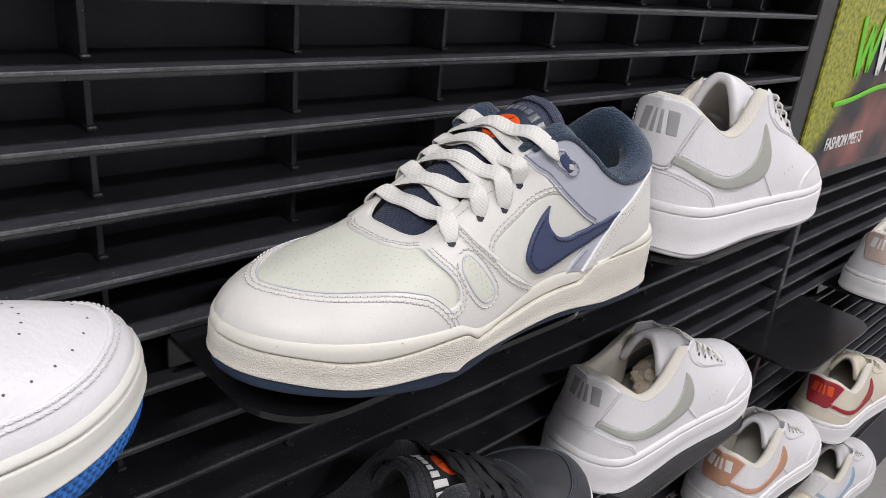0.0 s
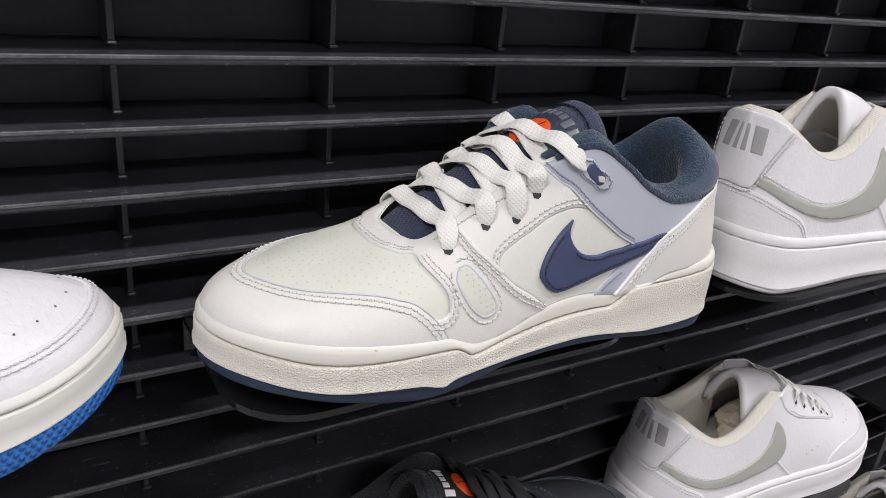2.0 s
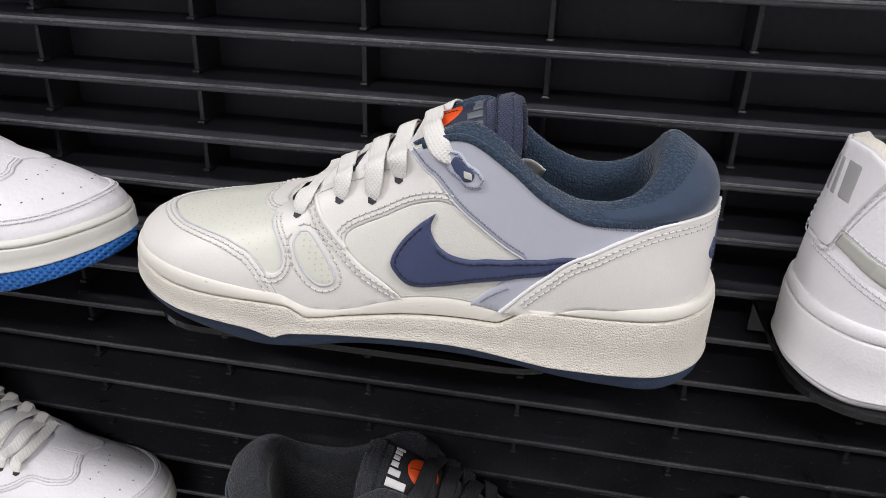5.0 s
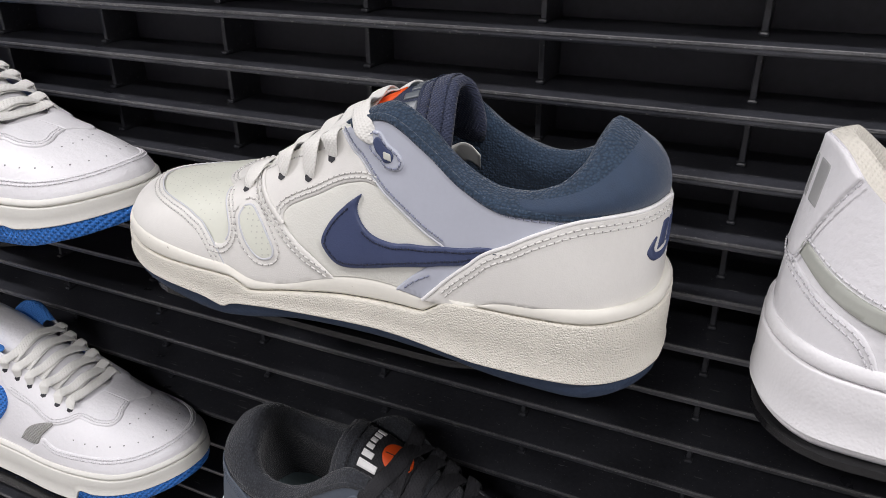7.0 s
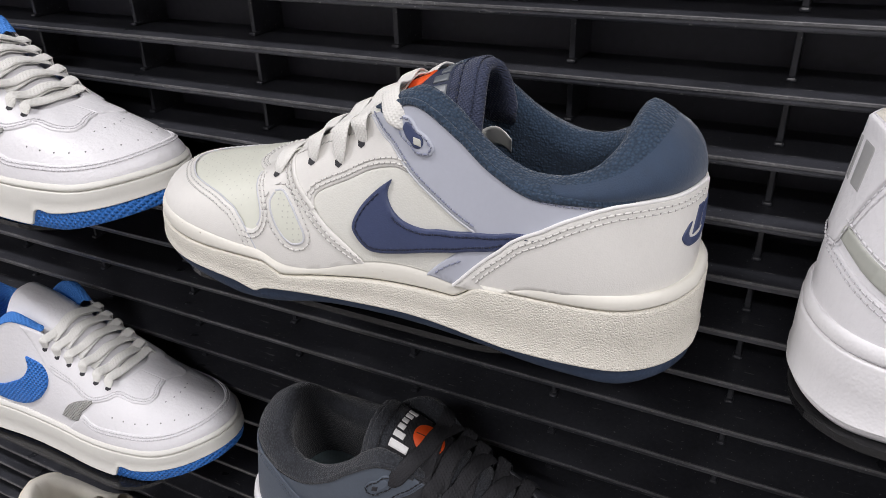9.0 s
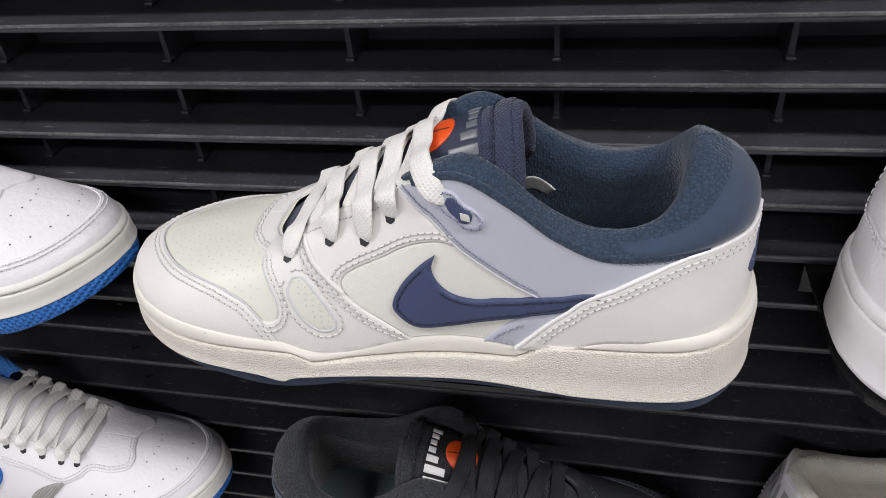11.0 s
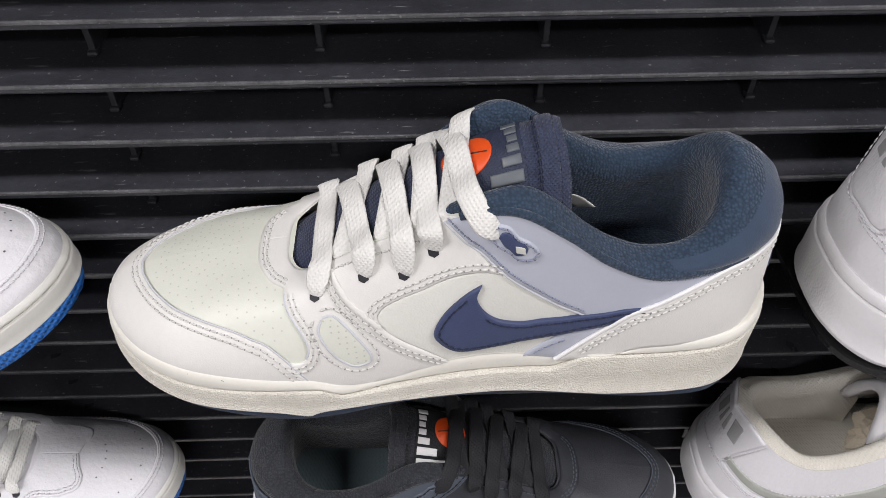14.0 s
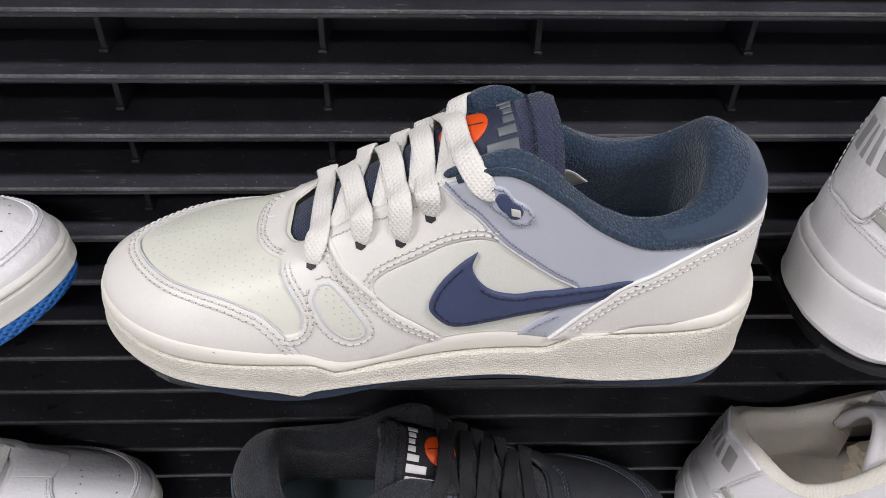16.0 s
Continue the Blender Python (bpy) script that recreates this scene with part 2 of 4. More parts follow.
bm = box(bmesh.new(), -3.0, 3.0, 0.030, 0.12, -1.30, 1.70)
part("backing", bm, BACK, wall, smooth=False)


def slat_mesh(x0, x1):
    bm = box(bmesh.new(), x0, x1, -0.026, 0.030, -0.0044, 0.0, 0.0013)
    me = bpy.data.meshes.new("slat")
    bm.to_mesh(me)
    bm.free()
    me.materials.append(BLACK)
    return me


def rib_mesh():
    bm = box(bmesh.new(), -0.0016, 0.0016, 0.0, 0.030, 0.0, PITCH_Z - 0.0044, 0.0006)
    box(bm, -0.0026, 0.0026, -0.0024, 0.004, 0.0, 0.0026, 0.0011)
    me = bpy.data.meshes.new("rib")
    bm.to_mesh(me)
    bm.free()
    me.materials.append(BLACK)
    return me


# Thin strip for the slat's worn front edge and its painted highlight.
def edge_mesh(x0, x1):
    bm = box(bmesh.new(), x0, x1, -0.0264, -0.0250, -0.0016, 0.0003, 0.0004)
    me = bpy.data.meshes.new("edge")
    bm.to_mesh(me)
    bm.free()
    me.materials.append(WORN_GLINT)
    return me


EDGE_L, EDGE_R = edge_mesh(WALL_X0, WALL_X1), edge_mesh(WALL_X1 + 0.014, 2.3)
SLAT_L, SLAT_R, RIB = slat_mesh(WALL_X0, WALL_X1), slat_mesh(WALL_X1 + 0.014, 2.3), rib_mesh()
part("post", box(bmesh.new(), WALL_X1 + 0.001, WALL_X1 + 0.013, -0.028, 0.0295, -1.3, 1.2, 0.001), BLACK, wall, smooth=False)
for i in range(-28, 13):
    z = ROW0 + i * PITCH_Z
    for me, em in ((SLAT_L, EDGE_L), (SLAT_R, EDGE_R)):
        o = new("slat", me)
        o.parent, o.location = wall, (0, 0, z)
        e = new("worn_bright_edge", em)
        e.parent = o
    if -22 <= i <= 8:
        for k in range(-5, 8):
            o = new("rib", RIB)
            o.parent, o.location = wall, (k * PITCH_X, 0, z)


# ---- shoes ----
def shoe_bend(x):
    """The toe leans to the inner side."""
    return 0.001 * np.clip(1 - np.asarray(x) / 0.11, 0, 1) ** 2


def inner_share(x):
    """How much narrower the inner side is than the outer one."""
    return 1 - 0.15 * np.clip((0.17 - np.asarray(x)) / 0.09, 0, 1)


def mirror(p):
    """The inner side of a row of points of the outer side."""
    q = np.array(p, float)
    q[:, 1] *= -inner_share(q[:, 0])
    return q


PLAN = smooth_line([(0, 0), (0.0025, -0.013), (0.010, -0.0265), (0.024, -0.040), (0.045, -0.0495), (0.075, -0.0535), (0.105, -0.053),
                    (0.14, -0.0490), (0.18, -0.0460), (0.22, -0.0460), (0.255, -0.0455), (0.276, -0.0420), (0.2905, -0.0310), (0.2985, -0.0150), (0.300, 0)], 181)


def ring(inset, zs, plan=PLAN):
    """A closed ring round the sole, inset from its plan, at the heights zs(x)."""
    t = np.gradient(plan, axis=0)
    nrm = np.stack([-t[:, 1], t[:, 0]], 1)
    nrm /= np.linalg.norm(nrm, axis=1)[:, None]
    nrm[0], nrm[-1] = (1, 0), (-1, 0)
    q = plan + nrm * np.broadcast_to(inset, (len(plan),))[:, None]
    q[0, 1] = q[-1, 1] = 0
    z = zs(plan[:, 0])
    lat = np.column_stack([q[:, 0], q[:, 1], z])
    med = mirror(lat[1:-1][::-1])
    r = np.vstack([lat, med])
    r[:, 1] += shoe_bend(r[:, 0])
    return r


# rows: bite x, then the top edge (x, y, z), handle up, outward share, drop
RIBS = [(0.0, 0.090, 0.0, 0.0645, 0.015, 0.60, 0.0075), (0.010, 0.090, -0.007, 0.0645, 0.012, 0.57, 0.0075), (0.030, 0.0905, -0.0125, 0.0645, 0.010, 0.52, 0.006),
        (0.055, 0.094, -0.018, 0.065, 0.010, 0.50, 0.006), (0.085, 0.102, -0.0215, 0.070, 0.012, 0.50, 0.007), (0.115, 0.122, -0.0225, 0.083, 0.018, 0.48, 0.013),
        (0.140, 0.141, -0.0235, 0.093, 0.020, 0.45, 0.018), (0.163, 0.158, -0.0265, 0.1025, 0.024, 0.42, 0.022), (0.183, 0.177, -0.0320, 0.1090, 0.028, 0.40, 0.026),
        (0.205, 0.199, -0.0350, 0.0985, 0.024, 0.35, 0.024), (0.225, 0.216, -0.0370, 0.0865, 0.018, 0.30, 0.018), (0.245, 0.236, -0.0385, 0.0795, 0.014, 0.30, 0.014),
        (0.268, 0.258, -0.0350, 0.0795, 0.013, 0.25, 0.013), (0.285, 0.277, -0.0270, 0.0815, 0.014, 0.25, 0.014), (0.2965, 0.2885, -0.0130, 0.0830, 0.014, 0.30, 0.014),
        (0.300, 0.2920, 0.0, 0.0835, 0.014, 0.30, 0.014)]
# rows: share of the collar's way, top of the roll (x, y, z)
COLLAR = [(0.0, 0.155, -0.0215, 0.1025), (0.09, 0.166, -0.0250, 0.1098), (0.18, 0.178, -0.0272, 0.1140), (0.27, 0.191, -0.0290, 0.1082), (0.36, 0.2045, -0.0303, 0.0970), (0.45, 0.218, -0.0310, 0.0890),
          (0.54, 0.2325, -0.0312, 0.0848), (0.63, 0.245, -0.0310, 0.0858), (0.72, 0.2565, -0.0285, 0.0908), (0.81, 0.265, -0.0225, 0.0995), (0.90, 0.2695, -0.0125, 0.1080), (1.0, 0.271, 0.0, 0.1122)]


def table(rows, key=0):
    a = np.array(rows)
    return [hermite(a[:, key], a[:, c]) for c in range(a.shape[1])]


def upper_rows(bite_z, n_v=26, ribs=None):
    """Points of the upper: for each place round the bite line a rib from there to the top edge."""
    bx = PLAN[:, 0]
    f = table(ribs or RIBS)
    base = ring(0.0042 + (0.0006 if ribs else 0.0035) * np.clip((PLAN[:, 0] - 0.25) / 0.04, 0, 1), lambda x: bite_z(x) - 0.002)[: len(PLAN)].copy()
    base[:, 1] -= shoe_bend(base[:, 0])
    top = np.column_stack([f[1](bx), f[2](bx), f[3](bx)])
    top[0, 1] = top[-1, 1] = 0
    up, share, drop = f[4](bx), f[5](bx), f[6](bx)
    p1 = base + np.column_stack([0 * up, 0 * up, up])
    p2 = top + np.column_stack([(base[:, 0] - top[:, 0]) * share, (base[:, 1] - top[:, 1]) * share * 1.15, -drop])
    rows = []
    for v in np.linspace(0, 1, n_v):
        lat = (1 - v) ** 3 * base + 3 * v * (1 - v) ** 2 * p1 + 3 * v * v * (1 - v) * p2 + v**3 * top
        med = mirror(lat[1:-1][::-1])
        r = np.vstack([lat, med])
        r[:, 1] += shoe_bend(r[:, 0])
        rows.append(r)
    return rows


def collar_rows(upper, collar=None, pad=1.0):
    """The padded collar: from the upper's top edge, over the roll, and down inside as lining."""
    edge = upper[-1]
    n = len(PLAN)
    first = int(np.argmin(abs(PLAN[:, 0] - (0.178 if collar else 0.161))))
    lat = edge[first:n]
    f = table(collar or COLLAR)
    u = np.linspace(0, 1, len(lat))
    roll = np.column_stack([f[1](u), f[2](u), f[3](u)])
    roll[-1, 1] = 0
    rows = []
    out = np.column_stack([lat[:, 0] - 0.238, lat[:, 1] * 1.6, 0 * u])
    out /= np.linalg.norm(out, axis=1)[:, None]
    heel = 0 * u if collar else np.clip((u - 0.55) / 0.35, 0, 1) ** 1.5
    puff = pad * 0.0025 * np.sin(np.pi * np.clip(u * 0.9 + 0.1, 0, 1)) + 0.0015 * pad + 0.0048 * heel
    for v in np.linspace(0, 1, 11):
        swell = (puff * np.sin(v * np.pi) ** 0.8)[:, None]
        rows.append(lat * (1 - v) + roll * v + out * swell + (0, 0, 0.22) * swell * (heel * v)[:, None])
    inner = [(0.0025, 0.0006), (0.0052, -0.0012), (0.0075, -0.0048), (0.0088, -0.011)]
    for ins, dz in inner:
        rows.append(roll - out * ins + (0, 0, dz))
    for v, zz in ((0.3, 0.062), (0.55, 0.052), (0.8, 0.044), (1.0, 0.036)):
        r = roll - out * (0.0088 - 0.0135 * v * np.minimum(1, 0.35 + heel)[:, None])
        r[:, 2] = np.minimum(r[:, 2], (roll[:, 2] - 0.011) * (1 - v) + zz * v)
        rows.append(r)
    full = []
    for r in rows:
        r[-1, 1] = 0
        full.append(np.vstack([r, r[:-1][::-1] * (1, -1, 1)]))
    return full


def ribbon(path, width, thick, up, bm=None):
    """A flat band along a line, its flat side to up."""
    p = np.array(path, float)
    t = np.gradient(p, axis=0)
    t /= np.linalg.norm(t, axis=1)[:, None]
    u = np.array(up, float) if np.ndim(up) == 2 else np.tile(up, (len(p), 1))
    side = np.cross(t, u)
    side /= np.linalg.norm(side, axis=1)[:, None]
    u = np.cross(side, t)
    rows = []
    w = np.full(len(p), width) if np.isscalar(width) else np.asarray(width)
    for k in range(len(p)):
        ring_k = []
        for a in np.linspace(0, 2 * np.pi, 10, endpoint=False):
            c, s = np.cos(a), np.sin(a)
            ring_k.append(p[k] + side[k] * w[k] / 2 * np.sign(c) * abs(c) ** 0.6 + u[k] * thick / 2 * np.sign(s) * abs(s) ** 0.8)
        rows.append(ring_k)
    bm = bm or bmesh.new()
    grid_mesh(rows, True, bm)
    return bm


# white bottom, texture top and lip top of the midsole, and the tread's bottom, along the shoe
SOLE_FULL = dict(
    tread=hermite([0, 0.0265, 0.041, 0.055, 0.068, 0.081, 0.091, 0.107, 0.130, 0.149, 0.173, 0.187, 0.214, 0.231, 0.257, 0.272, 0.302],
                  [0.0125, 0.011, 0.009, 0.007, 0.005, 0.0032, 0.0027, 0.004, 0.0075, 0.0082, 0.0077, 0.0070, 0.0050, 0.0027, 0.0012, 0.0006, 0.004]),
    low=hermite([0, 0.017, 0.030, 0.0445, 0.068, 0.084, 0.090, 0.0945, 0.0985, 0.107, 0.140, 0.172, 0.190, 0.214, 0.228, 0.270, 0.302],
                [0.0195, 0.0183, 0.0161, 0.0142, 0.0128, 0.0114, 0.0096, 0.0086, 0.0106, 0.0120, 0.0130, 0.0132, 0.0122, 0.0095, 0.0082, 0.0090, 0.0112]),
    tex=hermite([0, 0.020, 0.034, 0.056, 0.0965, 0.101, 0.1065, 0.110, 0.132, 0.158, 0.185, 0.1985, 0.2045, 0.210, 0.216, 0.240, 0.264, 0.280, 0.302],
                [0.0310, 0.0298, 0.0278, 0.0264, 0.0262, 0.0256, 0.0226, 0.0205, 0.0230, 0.0262, 0.0270, 0.0268, 0.0300, 0.0342, 0.0352, 0.0362, 0.0370, 0.0382, 0.0405]),
    lip=hermite([0, 0.020, 0.039, 0.064, 0.082, 0.0965, 0.1015, 0.108, 0.113, 0.132, 0.147, 0.1625, 0.1755, 0.189, 0.205, 0.222, 0.229, 0.236, 0.245, 0.262, 0.278, 0.302],
                [0.0368, 0.0365, 0.0355, 0.0335, 0.0322, 0.0312, 0.0292, 0.0262, 0.0255, 0.0280, 0.0328, 0.0360, 0.0368, 0.0358, 0.0338, 0.0342, 0.0388, 0.0412, 0.0422, 0.0430, 0.0440, 0.0460]))
SOLE_CUP = dict(
    tread=hermite([0, 0.03, 0.06, 0.15, 0.27, 0.302], [0.010, 0.004, 0, 0, 0, 0.003]),
    low=hermite([0, 0.03, 0.06, 0.15, 0.27, 0.302], [0.014, 0.008, 0.004, 0.004, 0.004, 0.007]),
    tex=hermite([0, 0.05, 0.15, 0.302], [0.030, 0.025, 0.025, 0.031]),
    lip=hermite([0, 0.05, 0.15, 0.302], [0.036, 0.030, 0.030, 0.037]))
SOLE_AIR = dict(
    tread=hermite([0, 0.03, 0.06, 0.15, 0.27, 0.302], [0.012, 0.005, 0, 0, 0, 0.003]),
    low=hermite([0, 0.03, 0.06, 0.074, 0.079, 0.27, 0.302], [0.022, 0.016, 0.012, 0.0115, 0.002, 0.002, 0.005]),
    tex=hermite([0, 0.05, 0.15, 0.302], [0.033, 0.027, 0.027, 0.032]),
    lip=hermite([0, 0.05, 0.15, 0.302], [0.037, 0.031, 0.031, 0.037]))
SHARE = 0.988


class Skin:
    """A surface given as a grid of points; s runs along it, v across it. Mirrored: s under 0 and over 1 go on at the other side."""

    def __init__(self, grid, mirrored=False):
        self.p, self.mirrored = np.array(grid, float), mirrored
        a, b = np.gradient(self.p, axis=1), np.gradient(self.p, axis=0)
        n = np.cross(a, b)
        self.n = n / (np.linalg.norm(n, axis=2)[..., None] + 1e-12)

    def at(self, sv, height=0.0):
        sv = np.atleast_2d(np.array(sv, float))
        s_, v_ = sv[:, 0].copy(), np.clip(sv[:, 1], 0, 1)
        flip = np.zeros(len(s_), bool)
        if self.mirrored:
            flip = (s_ < 0) | (s_ > 1)
            s_ = np.where(s_ < 0, -s_, np.where(s_ > 1, 2 - s_, s_))
            s_ = np.where(s_ < 0.8, s_ * SHARE, 0.8 * SHARE + (s_ - 0.8) * (1 - 0.8 * SHARE) / 0.2)
        s_ = np.clip(s_, 0, 1)
        nv, ns = self.p.shape[:2]
        fs, fv = s_ * (ns - 1), v_ * (nv - 1)
        i, j = np.minimum(fs.astype(int), ns - 2), np.minimum(fv.astype(int), nv - 2)
        a, b = (fs - i)[:, None], (fv - j)[:, None]

        def mix(g):
            return (g[j, i] * (1 - a) + g[j, i + 1] * a) * (1 - b) + (g[j + 1, i] * (1 - a) + g[j + 1, i + 1] * a) * b
        p, n = mix(self.p), mix(self.n)
        n /= np.linalg.norm(n, axis=1)[:, None] + 1e-12
        p[flip, 1] *= -inner_share(p[flip, 0])
        n[flip, 1] *= -1
        h = np.broadcast_to(np.asarray(height, float), (len(p),))
        p = p + n * h[:, None]
        if self.mirrored:
            p[:, 1] += shoe_bend(p[:, 0])
        return p, n


def upper_skin(bite_z, ribs=None):
    rows = []
    for r in upper_rows(bite_z, 81, ribs):
        r = r[: len(PLAN)].copy()
        r[:, 1] -= shoe_bend(r[:, 0])
        rows.append(r)
    k = Skin(rows, True)
    if k.n[20, 70, 1] > 0:
        k.n = -k.n
    return k


def outline(*runs):
    """A closed outline from runs of points, each run smooth, corners between them."""
    pts = []
    for r in runs:
        r = np.array(r, float)
        q = smooth_line(r, max(3, 8 * len(r))) if len(r) > 2 else r
        if pts and np.allclose(pts[-1][-1], q[0]):
            q = q[1:]
        pts.append(q)
    q = np.vstack(pts)
    return q[:-1] if np.allclose(q[0], q[-1]) else q


def panel(name, skin, line, thick, material, parent, label="", ratio=0.2, step=0.007, base=0.0, bevel=0.0022):
    """A leather piece laid on a skin: its outline in the skin's s and v, a rounded edge, and its thickness."""
    from mathutils.geometry import delaunay_2d_cdt
    q = np.array(line, float) * (1, ratio)
    seg = np.linalg.norm(np.roll(q, -1, 0) - q, axis=1)
    cum = np.concatenate([[0], np.cumsum(seg)])
    n = int(np.clip(cum[-1] / 0.0035, 16, 420))
    u = np.linspace(0, cum[-1], n, endpoint=False)
    qq = np.vstack([q, q[:1]])
    q = np.stack([np.interp(u, cum, qq[:, k]) for k in (0, 1)], 1)
    area = 0.5 * np.sum(q[:, 0] * np.roll(q[:, 1], -1) - np.roll(q[:, 0], -1) * q[:, 1])
    t = np.roll(q, -1, 0) - np.roll(q, 1, 0)
    inw = np.stack([-t[:, 1], t[:, 0]], 1) * np.sign(area)
    inw /= np.linalg.norm(inw, axis=1)[:, None] + 1e-12
    r2 = q + inw * bevel
    x0, y0 = q.min(0)
    x1, y1 = q.max(0)
    gx, gy = np.meshgrid(np.arange(x0 + step / 2, x1, step), np.arange(y0 + step / 2, y1, step))
    g = np.stack([gx.ravel(), gy.ravel()], 1)
    d = np.array([np.min(np.linalg.norm(q - a, axis=1)) for a in g]) if len(g) else np.zeros(0)
    g = g[d > bevel * 1.6] if len(g) else g
    d2 = np.array([np.min(np.linalg.norm(q - a, axis=1)) for a in r2])
    keep = d2 > bevel * 0.6
    pts = np.vstack([q, r2[keep], g])
    edges = [(k, (k + 1) % n) for k in range(n)]
    vo, _, fo, orig, _, _ = delaunay_2d_cdt([Vector(a) for a in pts], edges, [], 1, 1e-7)
    vo = np.array([(a.x, a.y) for a in vo])
    edge = np.array([any(k < n for k in o) for o in orig])
    h = np.where(edge, thick * 0.55, thick) + base
    p, _ = skin.at(vo / (1, ratio), h)
    low, _ = skin.at(vo / (1, ratio), base - 0.0006)
    bm = bmesh.new()
    vs = [bm.verts.new(a) for a in p]
    for f in fo:
        try:
            bm.faces.new([vs[k] for k in f])
        except ValueError:
            pass
    bm.edges.ensure_lookup_table()
    rim = [e for e in bm.edges if len(e.link_faces) == 1]
    idx = {v: k for k, v in enumerate(vs)}
    made = {}
    for e in rim:
        a, b = e.verts
        for v in (a, b):
            if v not in made:
                made[v] = bm.verts.new(low[idx[v]])
        bm.faces.new((a, b, made[b], made[a]))
    loose = [v for v in bm.verts if not v.link_faces]
    bmesh.ops.delete(bm, geom=loose, context="VERTS")
    bmesh.ops.recalc_face_normals(bm, faces=bm.faces)
    return part(name, bm, material, parent, label)


def on_skin(skin, line, height, shift=0.0, spacing=0.001):
    """Points and normals along a line of s and v, shifted sideways by metres."""
    q = smooth_line(line, 120)
    p, n = skin.at(q, height)
    t = np.gradient(p, axis=0)
    side = np.cross(n, t)
    side /= np.linalg.norm(side, axis=1)[:, None] + 1e-12
    p = p + side * shift
    c = np.concatenate([[0], np.cumsum(np.linalg.norm(np.diff(p, axis=0), axis=1))])
    u = np.arange(0, c[-1], spacing)
    return (np.stack([np.interp(u, c, p[:, k]) for k in range(3)], 1), np.stack([np.interp(u, c, n[:, k]) for k in range(3)], 1))


def stitches(skin, line, material, parent, height=0.0012, shift=0.0, pitch=0.0032, width=0.00095):
    """A row of sewn stitches along a line on a skin, as one part."""
    bm = bmesh.new()
    p, n = on_skin(skin, line, height, shift, pitch)
    for k in range(len(p) - 1):
        a, b = p[k], p[k] + (p[k + 1] - p[k]) * 0.74
        t = b - a
        sd = np.cross(n[k], t)
        sd = sd / (np.linalg.norm(sd) + 1e-12) * width / 2
        up = n[k] * width * 0.55
        rows = []
        for f, w in ((0.0, 0.35), (0.3, 1.0), (0.7, 1.0), (1.0, 0.35)):
            c = a + t * f
            rows.append([c + sd * w, c + up * w, c - sd * w, c - up * 0.6])
        grid_mesh(rows, True, bm)
    # Flat dark marks in the stitch gaps paint the shade of needle holes.
    holes = bmesh.new()
    for k in range(1, len(p) - 1):
        c = p[k] - (p[k + 1] - p[k]) * 0.13
        t = (p[k] - p[k - 1]) / (np.linalg.norm(p[k] - p[k - 1]) + 1e-12)
        sd = np.cross(n[k], t)
        holes.faces.new([holes.verts.new(c + n[k] * 0.00012 + t * a * width * 0.36 + sd * b * width * 0.50) for a, b in ((-1, 0), (-0.3, -1), (0.3, -1), (1, 0), (0.3, 1), (-0.3, 1))])
    ob = part("stitching", bm, material, parent)
    tagged(part("needle_hole_shade", holes, NEEDLE.get(material.name, DARK), parent), kind="stuff")
    return tagged(ob, kind="stuff")


def piping(name, skin, line, width, thick, material, parent, height=0.001, shift=0.0):
    p, n = on_skin(skin, line, height, shift, 0.0015)
    return part(name, ribbon(p, width, thick, n), material, parent)


def dots(skin, pts, radius, material, parent, name="perforation", height=0.00015):
    """Small round punched marks at places of s and v, coloured as hole shade."""
    bm = bmesh.new()
    p, n = skin.at(pts, height)
    for c, m in zip(p, n):
        a = np.cross(m, (0.3, 0.2, 0.9))
        a /= np.linalg.norm(a)
        b = np.cross(m, a)
        bm.faces.new([bm.verts.new(c + (a * math.cos(w) + b * math.sin(w)) * radius) for w in np.linspace(0, 2 * math.pi, 7)[:-1]])
    ob = part(name, bm, material, parent)
    return tagged(ob, kind="stuff") if len(pts) > 1 else ob


TONGUE = [(0, 0.083, 0.0585, 0.021), (0.25, 0.112, 0.0780, 0.0238), (0.5, 0.138, 0.0945, 0.024), (0.72, 0.160, 0.1078, 0.0255), (0.87, 0.178, 0.1158, 0.0265), (1.0, 0.1955, 0.1212, 0.0262)]
TONGUE_F = table(TONGUE)


def tongue_z(sl, side):
    """Height of the tongue at sl along it and side (0 to 1) out from its middle: an arch that steepens to its end."""
    return TONGUE_F[2](sl) - (0.009 + 0.025 * sl**2) * abs(side) ** 2.6


def tongue_grid(across=25, along=41):
    rows = []
    for a in np.linspace(-1, 1, across):
        sl = np.linspace(0, 1, along) * (1 - 0.03 * abs(a) ** 4)
        rows.append(np.column_stack([TONGUE_F[1](sl) + 0.009 * a * a * sl**2, TONGUE_F[3](sl) * a + 0.001 * sl**2, tongue_z(sl, a)]))
    return rows


